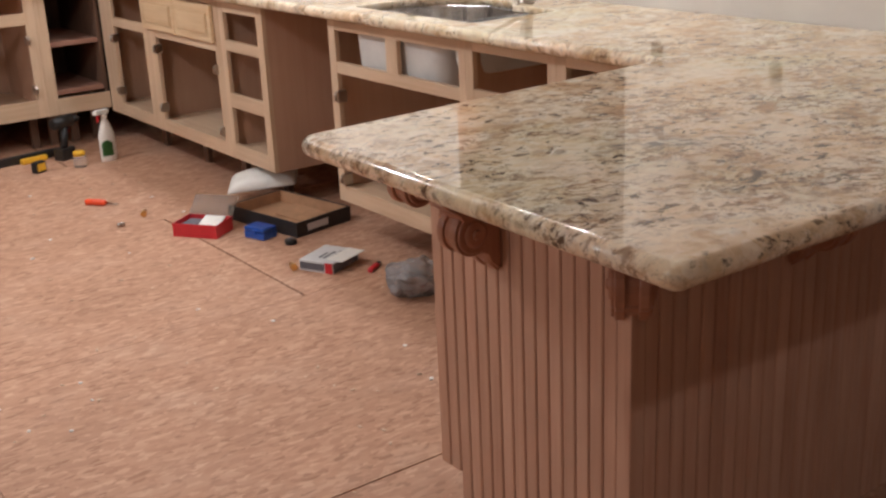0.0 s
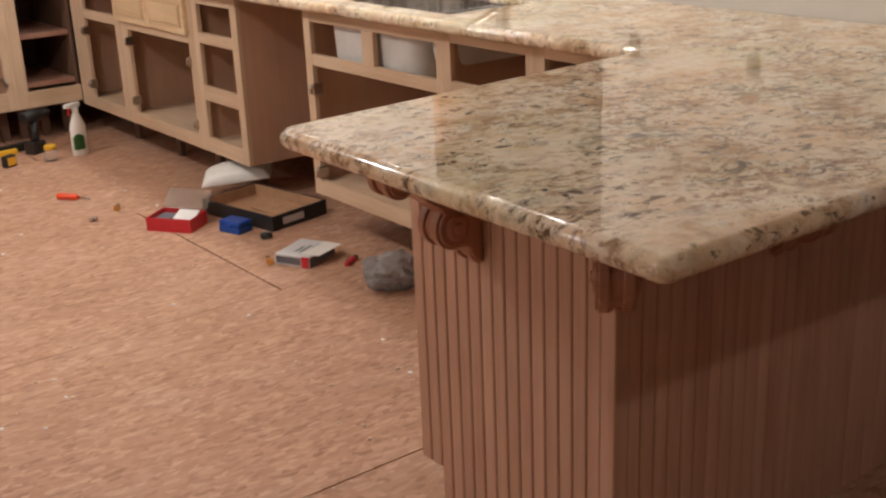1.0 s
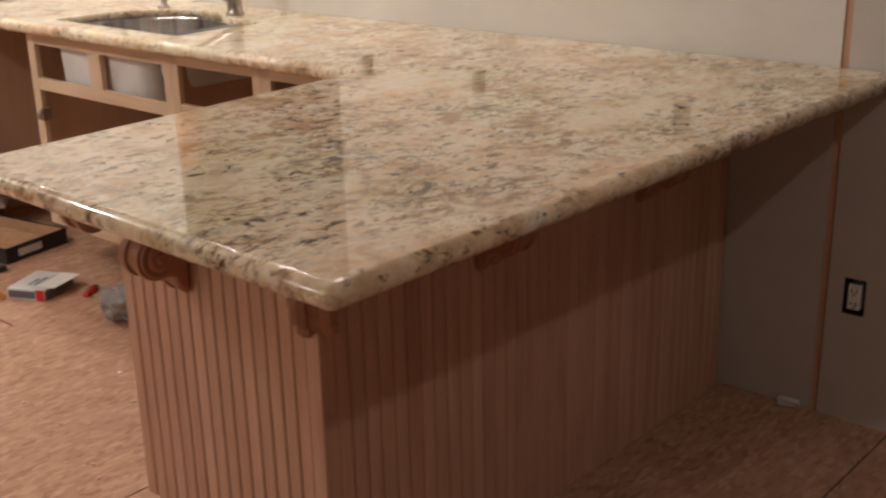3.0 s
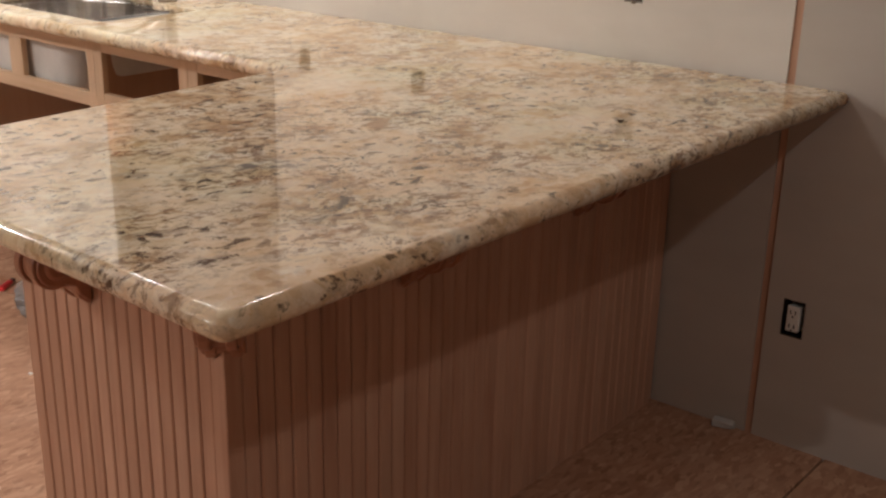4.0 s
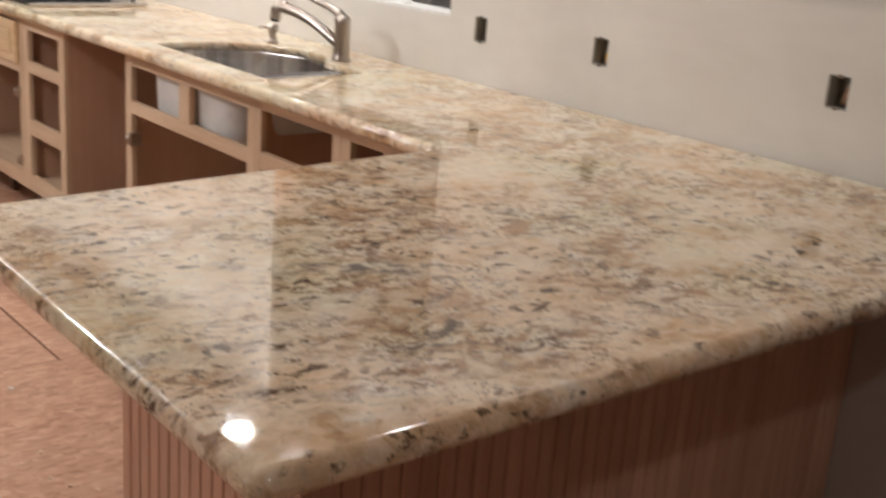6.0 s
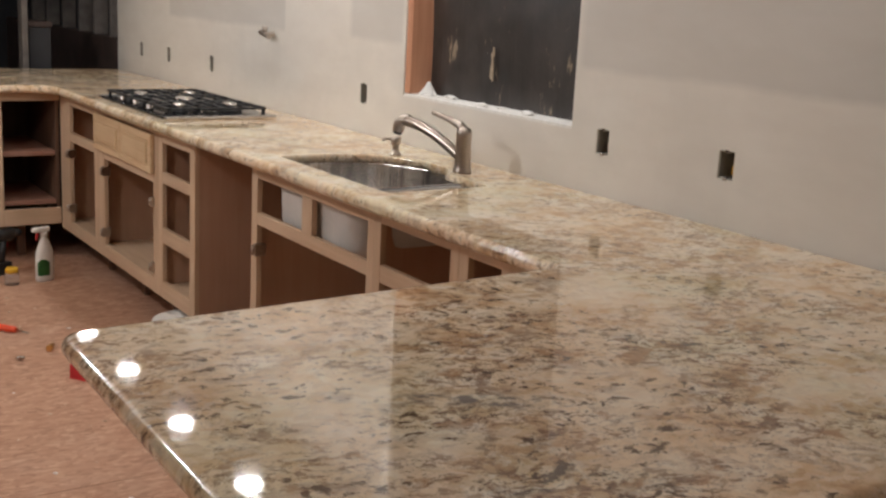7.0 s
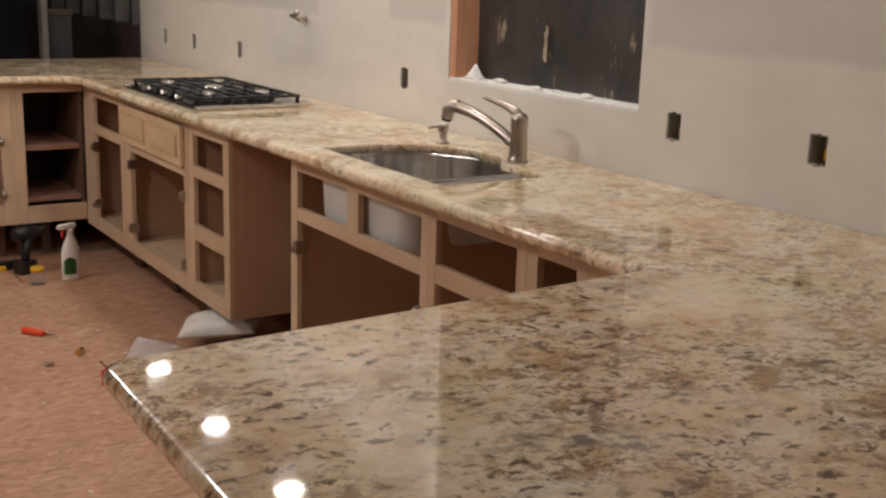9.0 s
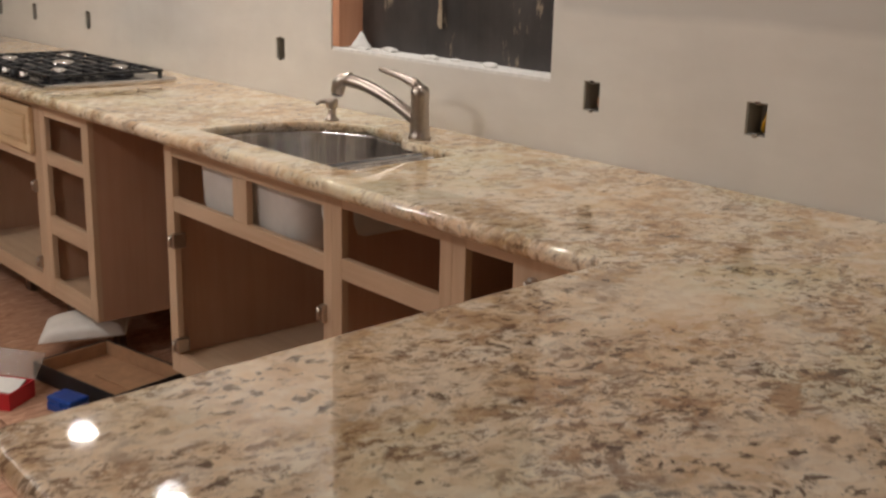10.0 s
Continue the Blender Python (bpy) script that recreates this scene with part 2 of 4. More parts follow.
def tar_paper_mat():
    m, nt, b = mat("black_building_paper", 0.45)
    v = world_coords(nt)
    c = ramp(nt, noise_tex(nt, v, 6, 6), [(0.35, (0.030, 0.026, 0.024)), (0.7, (0.062, 0.053, 0.048))])
    streak = noise_tex(nt, node(nt, "ShaderNodeMapping", {"Vector": v, "Scale": (8, 8, 2.6)}).outputs[0], 1.7, 6, 0.72)
    c = mix(nt, ramp(nt, streak, [(0.60, (0, 0, 0)), (0.66, (0.9, 0.9, 0.9))]), c, (0.30, 0.24, 0.17))
    spot = noise_tex(nt, v, 38, 3)
    c = mix(nt, ramp(nt, spot, [(0.73, (0, 0, 0)), (0.77, (1, 1, 1))]), c, (0.30, 0.27, 0.23))
    nt.links.new(c, b.inputs["Base Color"])
    bump(nt, b, noise_tex(nt, v, 9, 4), 0.5, 0.006)
    return m


GRANITE = granite_mat("granite", 0.036)
GRANITE_EDGE = granite_mat("hand_polished_granite_edge", 0.10)
OSB = osb_mat()
MAPLE = wood_mat("pale_maple", (0.60, 0.42, 0.27), (0.74, 0.57, 0.40), "z")
MAPLE_Y = wood_mat("pale_maple_rail", (0.60, 0.42, 0.27), (0.74, 0.57, 0.40), "y")
MAPLE_X = wood_mat("pale_maple_cross_rail", (0.60, 0.42, 0.27), (0.74, 0.57, 0.40), "x")
MAPLE_DOOR = wood_mat("yellow_maple_door", (0.66, 0.46, 0.26), (0.80, 0.62, 0.39), "y")
INSIDE = wood_mat("cabinet_interior_ply", (0.53, 0.325, 0.215), (0.59, 0.38, 0.26), "z", 0.45)
BEAD = wood_mat("alder_beadboard", (0.55, 0.305, 0.205), (0.67, 0.42, 0.295), "z", 0.5)
CORBEL = wood_mat("stained_alder_corbel", (0.39, 0.165, 0.095), (0.51, 0.255, 0.155), "z", 0.4)
STUD = wood_mat("raw_pine_stud", (0.60, 0.28, 0.155), (0.74, 0.40, 0.25), "z", 0.7)
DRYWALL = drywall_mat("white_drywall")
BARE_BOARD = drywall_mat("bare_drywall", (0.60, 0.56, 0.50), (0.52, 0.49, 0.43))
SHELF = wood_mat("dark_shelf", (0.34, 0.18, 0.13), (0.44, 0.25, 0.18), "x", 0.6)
# shade of the deep corner and the toe space put into the ply colour
SHADED_INSIDE = wood_mat("shaded_ply", (0.13, 0.07, 0.045), (0.19, 0.11, 0.07), "z", 0.6)
PAPER = tar_paper_mat()
CEILING = plain("ceiling_paint", (0.78, 0.75, 0.69), 0.9, vary=0.04, scale=3)
STEEL = plain("brushed_steel", (0.62, 0.60, 0.58), 0.22, 1.0, 0.08, 60)


def brushed_steel_mat():
    """Steel brushed up and down; bright upright reflection streaks are also painted into its colour."""
    m, nt, b = mat("sink_steel", 0.20, 1.0)
    v = world_coords(nt, (26, 26, 0.6))
    f = noise_tex(nt, v, 1.0, 4, 0.6)
    # light and dark streaks in the base colour stand in for mirrored lamps
    nt.links.new(ramp(nt, f, [(0.40, (0.42, 0.40, 0.39)), (0.60, (0.80, 0.78, 0.76))]), b.inputs["Base Color"])
    bump(nt, b, f, 0.5, 0.012)
    return m


SINK_STEEL = brushed_steel_mat()
NICKEL = plain("brushed_nickel", (0.50, 0.44, 0.38), 0.28, 1.0, 0.1, 80)
IRON = plain("black_cast_iron", (0.018, 0.018, 0.02), 0.45, 0.0, 0.3, 60, bumpy=0.2)
BLACK_GLASS = plain("black_enamel", (0.012, 0.012, 0.014), 0.12, 0.0, 0.2, 20)
BLACK = plain("black_plastic", (0.015, 0.014, 0.014), 0.4, 0.0, 0.25, 40)
WHITE = plain("white_plastic", (0.80, 0.78, 0.73), 0.4, 0.0, 0.04, 40)
PLASTER = plain("plaster_crumbs", (0.82, 0.80, 0.76), 0.9, 0.0, 0.1, 40, bumpy=0.4)
# near-black that stands in for shade in floor gaps and the unlit room
DARK = plain("unlit_shade_dark", (0.03, 0.03, 0.033), 0.8, 0.0, 0.2, 5)
RED = plain("red_plastic", (0.55, 0.02, 0.03), 0.35, 0.0, 0.1, 30)
ORANGE = plain("orange_plastic", (0.80, 0.08, 0.02), 0.35, 0.0, 0.1, 30)
BLUE = plain("blue_plastic", (0.01, 0.07, 0.36), 0.35, 0.0, 0.15, 30)
YELLOW = plain("yellow_plastic", (0.75, 0.42, 0.02), 0.4, 0.0, 0.1, 30)
GREEN = plain("green_label", (0.06, 0.20, 0.05), 0.4, 0.0, 0.2, 30)
BRASS = plain("brass", (0.70, 0.42, 0.15), 0.3, 1.0, 0.1, 60)
CARD = plain("brown_cardboard", (0.42, 0.24, 0.13), 0.8, 0.0, 0.12, 30)
CARD_BLACK = plain("black_cardboard", (0.018, 0.016, 0.017), 0.55, 0.0, 0.3, 30)
GREY_PAPER = plain("printed_grey_card", (0.62, 0.62, 0.62), 0.5, 0.0, 0.05, 30)
DARK_GREY = plain("dark_grey_print", (0.12, 0.12, 0.14), 0.5, 0.0, 0.1, 30)
COATING = plain("sink_sound_coating", (0.62, 0.61, 0.58), 0.7, 0.0, 0.08, 12)


def clear_mat(name, col, rough, weight):
    m, nt, b = mat(name, rough)
    b.inputs["Base Color"].default_value = (*col, 1)
    b.inputs["Transmission Weight"].default_value = weight
    b.inputs["IOR"].default_value = 1.3
    bump(nt, b, noise_tex(nt, coords(nt), 60, 4), 0.4, 0.003)
    return m


FILM = clear_mat("grey_plastic_film", (0.55, 0.54, 0.55), 0.25, 0.65)
SMOKED = clear_mat("smoky_clear_plastic", (0.58, 0.50, 0.43), 0.12, 0.9)
CLEAR = clear_mat("clear_plastic", (0.85, 0.82, 0.78), 0.1, 0.85)


def glow(name, col, strength):
    m = bpy.data.materials.new(name)
    m.use_nodes = True
    b = m.node_tree.nodes["Principled BSDF"]
    b.inputs["Base Color"].default_value = (0.9, 0.85, 0.75, 1)
    b.inputs["Emission Color"].default_value = (*col, 1)
    b.inputs["Emission Strength"].default_value = strength
    return m


BULB = glow("lamp_lens", (1.0, 0.86, 0.68), 12.0)


# ---- mesh helpers ----
def part(name, bm, material, parent=None, label=""):
    me = bpy.data.meshes.new(name)
    bm.to_mesh(me)
    bm.free()
    me.materials.append(material)
    ob = new(name, me)
    if parent is not None:
        ob.parent = parent
    return tagged(ob, label)


def thing(name, at=(0, 0, 0), label="", category="", group="", kind="", turn=0):
    ob = new(name)
    ob.matrix_basis = pose(*at, 0, 0, turn)
    ob.empty_display_size = 0.05
    return tagged(ob, label, category, group, kind)


def box(bm, x0, x1, y0, y1, z0, z1, bev=0.0, m=None):
    r = bmesh.ops.create_cube(bm, size=1.0)
    vs = r["verts"]
    for v in vs:
        v.co = Vector(((x0 + x1) / 2 + v.co.x * (x1 - x0), (y0 + y1) / 2 + v.co.y * (y1 - y0), (z0 + z1) / 2 + v.co.z * (z1 - z0)))
    if m is not None:
        bmesh.ops.transform(bm, matrix=m, verts=vs)
    if bev:
        es = list({e for v in vs for e in v.link_edges})
        bmesh.ops.bevel(bm, geom=es, offset=bev, segments=2, profile=0.5, affect="EDGES")
    return bm


def boxm(*a, **k):
    return box(bmesh.new(), *a, **k)


def tube(bm, pts, radii, n=12, cap=True):
    """A round tube along the points with a radius at each."""
    pts = [Vector(p) for p in pts]
    rings = []
    for i, p in enumerate(pts):
        d = (pts[min(i + 1, len(pts) - 1)] - pts[max(i - 1, 0)]).normalized()
        q = d.to_track_quat("Z", "Y")
        rr = radii[i] if isinstance(radii, (list, tuple)) else radii
        rings.append([bm.verts.new(p + q @ Vector((rr * math.cos(2 * math.pi * k / n), rr * math.sin(2 * math.pi * k / n), 0))) for k in range(n)])
    for a, b2 in zip(rings, rings[1:]):
        for k in range(n):
            bm.faces.new((a[k], a[(k + 1) % n], b2[(k + 1) % n], b2[k])).smooth = True
    if cap:
        bm.faces.new(list(reversed(rings[0])))
        bm.faces.new(rings[-1])
    return bm


def lathe(bm, prof, n, at):
    """A turned body from (radius, height) pairs."""
    rings = []
    for r, z in prof:
        r = max(r, 1e-4)
        rings.append([bm.verts.new((at[0] + r * math.cos(2 * math.pi * k / n), at[1] + r * math.sin(2 * math.pi * k / n), at[2] + z)) for k in range(n)])
    for a, b2 in zip(rings, rings[1:]):
        for k in range(n):
            bm.faces.new((a[k], a[(k + 1) % n], b2[(k + 1) % n], b2[k])).smooth = True
    bm.faces.new(list(reversed(rings[0])))
    bm.faces.new(rings[-1])
    return bm


def prism(bm, outline, z0, z1, m=None, smooth=False):
    """An outline in x, y pulled up from z0 to z1."""
    lo = [bm.verts.new((x, y, z0)) for x, y in outline]
    hi = [bm.verts.new((x, y, z1)) for x, y in outline]
    n = len(outline)
    for k in range(n):
        bm.faces.new((lo[k], lo[(k + 1) % n], hi[(k + 1) % n], hi[k])).smooth = smooth
    bm.faces.new(list(reversed(lo)))
    bm.faces.new(hi)
    if m is not None:
        bmesh.ops.transform(bm, matrix=m, verts=lo + hi)
    return bm


# ---- structure ----
tagged(part("subfloor", boxm(-6.2, WALL, -6.2, BACK, -0.12, -0.019), DARK), "dark gap under the strand board floor", "floor", kind="structure")
tagged(part("ceiling", boxm(-6.3, WALL + 0.2, -6.3, 10.2, CEIL, CEIL + 0.1), CEILING), "plain white painted ceiling with recessed lamps", "ceiling", kind="structure")

WIN_Y0, WIN_Y1, WIN_Z0, WIN_Z1 = 2.858, 3.84, 1.09, CEIL
OUTLETS = [(1.523, 1.092), (2.232, 1.076), (2.714, 1.07), (4.14, 1.068), (5.705, 1.06), (6.32, 1.06), (6.77, 1.06)]
OW, OH = 0.053, 0.074


def wall_with_holes(name, holes, y0, y1, z0, z1, x0, x1, material):
    """A wall slab with its face at x0, cut through by the holes."""
    ys = sorted({y0, y1, *[h[0] for h in holes], *[h[1] for h in holes]})
    bm = bmesh.new()
    zs = sorted({z0, z1, *[h[2] for h in holes], *[h[3] for h in holes]})

    def solid(i, k):
        if not (0 <= i < len(ys) - 1 and 0 <= k < len(zs) - 1):
            return False
        cy, cz = (ys[i] + ys[i + 1]) / 2, (zs[k] + zs[k + 1]) / 2
        return not any(h[0] < cy < h[1] and h[2] < cz < h[3] for h in holes)

    cache = {}

    def vert(x, y, z):
        key = (round(x, 5), round(y, 5), round(z, 5))
        if key not in cache:
            cache[key] = bm.verts.new((x, y, z))
        return cache[key]

    for i in range(len(ys) - 1):
        for k in range(len(zs) - 1):
            if not solid(i, k):
                continue
            a, b2, c, d = ys[i], ys[i + 1], zs[k], zs[k + 1]
            bm.faces.new([vert(x0, a, c), vert(x0, a, d), vert(x0, b2, d), vert(x0, b2, c)])
            bm.faces.new([vert(x1, a, c), vert(x1, b2, c), vert(x1, b2, d), vert(x1, a, d)])
            if not solid(i - 1, k):
                bm.faces.new([vert(x0, a, c), vert(x1, a, c), vert(x1, a, d), vert(x0, a, d)])
            if not solid(i + 1, k):
                bm.faces.new([vert(x0, b2, c), vert(x0, b2, d), vert(x1, b2, d), vert(x1, b2, c)])
            if not solid(i, k - 1):
                bm.faces.new([vert(x0, a, c), vert(x0, b2, c), vert(x1, b2, c), vert(x1, a, c)])
            if not solid(i, k + 1):
                bm.faces.new([vert(x0, a, d), vert(x1, a, d), vert(x1, b2, d), vert(x0, b2, d)])
    return part(name, bm, material)


HOLES = [(WIN_Y0, WIN_Y1, WIN_Z0, WIN_Z1)] + [(y - OW / 2, y + OW / 2, z - OH / 2, z + OH / 2) for y, z in OUTLETS]
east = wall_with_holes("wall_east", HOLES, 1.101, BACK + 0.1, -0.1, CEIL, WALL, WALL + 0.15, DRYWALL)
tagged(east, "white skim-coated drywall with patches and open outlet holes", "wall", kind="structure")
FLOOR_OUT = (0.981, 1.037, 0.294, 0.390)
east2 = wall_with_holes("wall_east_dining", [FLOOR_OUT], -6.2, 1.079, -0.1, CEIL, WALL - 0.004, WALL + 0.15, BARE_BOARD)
tagged(east2, "bare greyish drywall sheet with an outlet near the floor", "wall", kind="structure")
tagged(part("wall_joint_strip", boxm(WALL + 0.005, WALL + 0.14, 1.0795, 1.1005, -0.05, CEIL), BEAD), "bare wooden stud in an open drywall joint", "trim", kind="structure")

tagged(part("wall_west", boxm(-6.3, -6.2, -6.3, 10.2, -0.1, CEIL), DRYWALL), "plain white drywall", "wall", kind="structure")
tagged(part("wall_south", boxm(-6.2, WALL + 0.15, -6.3, -6.2, -0.1, CEIL), DRYWALL), "plain white drywall", "wall", kind="structure")

# far wall with a wide opening to an unlit room, both darkened in colour
north = bmesh.new()
box(north, -6.2, -0.4, BACK, BACK + 0.12, -0.1, CEIL)
box(north, -0.4, WALL, BACK, BACK + 0.12, -0.1, 0.905)
box(north, -0.4, WALL, BACK, BACK + 0.12, 2.15, CEIL)
tagged(part("wall_north", north, plain("shaded_grey_wall", (0.02, 0.019, 0.018), 0.9, vary=0.3, scale=4)), "grey low wall, shade put into its colour, with a wide opening to an unlit room", "wall", kind="structure")
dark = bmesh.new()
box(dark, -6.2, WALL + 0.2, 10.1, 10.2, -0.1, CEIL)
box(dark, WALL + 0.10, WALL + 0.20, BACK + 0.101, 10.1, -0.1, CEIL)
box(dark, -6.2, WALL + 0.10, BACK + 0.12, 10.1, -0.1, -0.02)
tagged(part("wall_dark_room", dark, DARK), "walls of the unlit room beyond, its darkness put into their colour", "wall", kind="structure")


# window opening, boarded over with black paper
win = thing("window_1", (WALL, 0, 0), "rough window opening sealed with black building paper", "window", kind="structure")
part("jamb", boxm(0.004, 0.14, WIN_Y1 - 0.038, WIN_Y1 - 0.002, WIN_Z0 + 0.012, 1.60, 0.002), STUD, win, "bare reddish pine jamb")
part("paper_wrap", boxm(0.004, 0.14, WIN_Y1 - 0.040, WIN_Y1 - 0.002, 1.602, WIN_Z1 - 0.002, 0.003), PAPER, win, "black paper folded round the upper jamb")
part("sill", boxm(0.002, 0.142, WIN_Y0 + 0.002, WIN_Y1 - 0.002, WIN_Z0 - 0.002, WIN_Z0 + 0.010, 0.002), PLASTER, win, "plastered sill with crumbs")
sheet = bmesh.new()
bmesh.ops.create_grid(sheet, x_segments=40, y_segments=40, size=0.5)
for v in sheet.verts:
    y = WIN_Y0 + (v.co.x + 0.5) * (WIN_Y1 - WIN_Y0)
    z = WIN_Z0 + (v.co.y + 0.5) * (WIN_Z1 - WIN_Z0)
    v.co = Vector((0.096 + 0.012 * noise.noise((y * 3, z * 3, 0)) + 0.004 * noise.noise((y * 14, z * 5, 3)), y, z))
bmesh.ops.solidify(sheet, geom=sheet.faces[:], thickness=0.004)
part("building_paper", sheet, PAPER, win, "wrinkled black building paper")
random.seed(4)
for k in range(9):
    bm = bmesh.new()
    s = random.uniform(0.008, 0.020)
    bmesh.ops.create_icosphere(bm, subdivisions=2, radius=s)
    for v in bm.verts:
        v.co *= 1 + 0.4 * noise.noise(v.co * 60 + Vector((k, 0, 0)))
        v.co = Vector((v.co.x, v.co.y * 1.8, v.co.z * 0.5 + s * 0.3))
    ys = random.uniform(3.05, 3.45) if k > 3 else 3.76 - 0.05 * k
    ob = part("plaster_crumb", bm, PLASTER, win, "broken white plaster lump" if k == 0 else "")
    ob.location = (random.uniform(0.02, 0.07), ys, WIN_Z0 + 0.010)
cone = bmesh.new()
lathe(cone, [(0.038, 0), (0.030, 0.012), (0.016, 0.032), (0.005, 0.046)], 9, (0, 0, 0))
for v in cone.verts:
    v.co += Vector((0.016, 0.022, 0.012)) * noise.noise(v.co * 60)
    v.co.z = max(v.co.z, 0)
ob = part("plaster_lump", cone, PLASTER, win, "peaked lump of torn white drywall")
ob.location = (0.050, 3.745, WIN_Z0 + 0.010)
ring = bmesh.new()
tube(ring, [(0.080, 3.27 + 0.075 * math.cos(a), 1.572 + 0.075 * math.sin(a)) for a in [k * math.pi / 16 - 2.9 for k in range(14)]], 0.006, 8)
part("tape_loop", ring, COATING, win, "white loop of tape on the black paper")

TORN = plain("torn_paper_backing", (0.34, 0.27, 0.19), 0.85, 0.0, 0.35, 26)
for y, z0, z1, w in ((3.40, 1.185, 1.30, 0.016), (2.905, 1.115, 1.25, 0.024), (2.88, 1.27, 1.36, 0.016), (3.37, 1.47, 1.56, 0.014)):
    bm = bmesh.new()
    edge = [z0 + (z1 - z0) * k / 9 for k in range(10)]
    lo = [(y - w * (0.5 + 0.8 * noise.noise((y * 9, z * 45, 1))), z) for z in edge]
    hi = [(y + w * (0.5 + 0.8 * noise.noise((y * 9, z * 45, 7))), z) for z in reversed(edge)]
    prism(bm, lo + hi, 0.0, 0.003, Matrix(((0, 0, -1, 0.086), (1, 0, 0, 0), (0, 1, 0, 0), (0, 0, 0, 1))))
    bmesh.ops.recalc_face_normals(bm, faces=bm.faces[:])
    part("paper_tear", bm, TORN, win, "tan torn strip in the black paper")

# electrical boxes in the wall
BOX_GREY = plain("box_grey", (0.30, 0.28, 0.24), 0.5)
for i, (y, z) in enumerate(OUTLETS):
    ob = thing("outlet_box", (WALL, y, z), "open blue-grey electrical box recessed in drywall", "electrical box", "open outlet boxes")
    bm = bmesh.new()
    box(bm, 0.055, 0.06, -OW / 2, OW / 2, -OH / 2, OH / 2)
    box(bm, 0.004, 0.055, -OW / 2, -OW / 2 + 0.003, -OH / 2, OH / 2)
    box(bm, 0.004, 0.055, OW / 2 - 0.003, OW / 2, -OH / 2, OH / 2)
    box(bm, 0.004, 0.055, -OW / 2 + 0.003, OW / 2 - 0.003, -OH / 2, -OH / 2 + 0.003)
    box(bm, 0.004, 0.055, -OW / 2 + 0.003, OW / 2 - 0.003, OH / 2 - 0.003, OH / 2)
    part("box_shell", bm, BOX_GREY, ob)
    for dz in (-0.024, 0.024):
        part("screw_ear", boxm(-0.001, 0.008, -0.007, 0.007, dz + (0.008 if dz > 0 else -0.016), dz + (0.016 if dz > 0 else -0.008), 0.001), STEEL, ob)
    if i in (0, 1, 2):
        bm = bmesh.new()
        tube(bm, [(0.05, -0.01, 0.03), (0.025, -0.014, 0.012), (0.018, -0.012, -0.008), (0.03, -0.002, -0.024), (0.05, 0.008, -0.03)], 0.006, 8)
        part("cable", bm, YELLOW if i == 1 else CARD, ob, "coiled cable end")

ob = thing("floor_outlet", (WALL - 0.004, 1.009, 0.342), "white duplex outlet in a black box without cover", "outlet")
bm = bmesh.new()
box(bm, 0.045, 0.05, -0.028, 0.028, -0.048, 0.048)
box(bm, 0.0, 0.045, -0.028, -0.025, -0.048, 0.048)
box(bm, 0.0, 0.045, 0.025, 0.028, -0.048, 0.048)
box(bm, 0.0, 0.045, -0.025, 0.025, -0.048, -0.045)
box(bm, 0.0, 0.045, -0.025, 0.025, 0.045, 0.048)
part("box_shell", bm, BLACK, ob)
part("receptacle", boxm(-0.004, 0.04, -0.0165, 0.0165, -0.034, 0.034, 0.004), WHITE, ob, "white duplex receptacle")
for dz in (-0.018, 0.018):
    for dy in (-0.006, 0.006):
        part("slot", boxm(-0.0052, -0.0035, dy - 0.0012, dy + 0.0012, dz - 0.005, dz + 0.005), BLACK, ob)
    bm = bmesh.new()
    tube(bm, [(-0.0052, 0, dz - 0.011), (-0.0035, 0, dz - 0.011)], 0.0025, 8)
    part("ground_hole", bm, BLACK, ob)

# recessed lamps, with fittings drawn at the added fill lamps too
proto = None
for x, y in SINK_ROW + FILL_ROW + [(x, y) for x, y, watts in DINING_AND_FILL]:
    if proto is None:
        proto = thing("recessed_downlight", (x, y, CEIL), "white recessed ceiling downlight, lit; some only added for fill light", "ceiling light", "recessed downlights")
        bm = bmesh.new()
        lathe(bm, [(0.095, -0.001), (0.093, -0.008), (0.074, -0.010), (0.070, -0.001)], 28, (0, 0, 0))
        part("trim_ring", bm, WHITE, proto)
        bm = bmesh.new()
        lathe(bm, [(0.066, -0.0105), (0.066, -0.0112)], 24, (0, 0, 0))
        part("lens", bm, BULB, proto, "glowing round lens")
    else:
        copy_thing(proto, pose(x, y, CEIL))
# made-up fittings for the unseen fill lamps
for x, y in FILL_GLOBES:
    globe = thing("globe_lamp", (x, y, CEIL), "unseen hanging lamp with a shallow canopy, added as fill light", "hanging lamp", "hanging lamps")
    bm = bmesh.new()
    lathe(bm, [(0.062, -0.001), (0.060, -0.012), (0.020, -0.026), (0.006, -0.028)], 20, (0, 0, 0))
    part("canopy", bm, WHITE, globe)
    bm = bmesh.new()
    tube(bm, [(0, 0, -0.027), (0, 0, GLOBE_Z - CEIL + 0.16)], 0.005, 8)
    part("stem", bm, NICKEL, globe)
    bm = bmesh.new()
    lathe(bm, [(0.012, 0.165), (0.024, 0.15), (0.024, 0.11)], 16, (0, 0, GLOBE_Z - CEIL))
    part("socket", bm, NICKEL, globe)


# ---- granite counter: one slab, L at the sink, peninsula and far run ----
STONE = 0.022   # stone thickness round the sink; the outer edge is built up


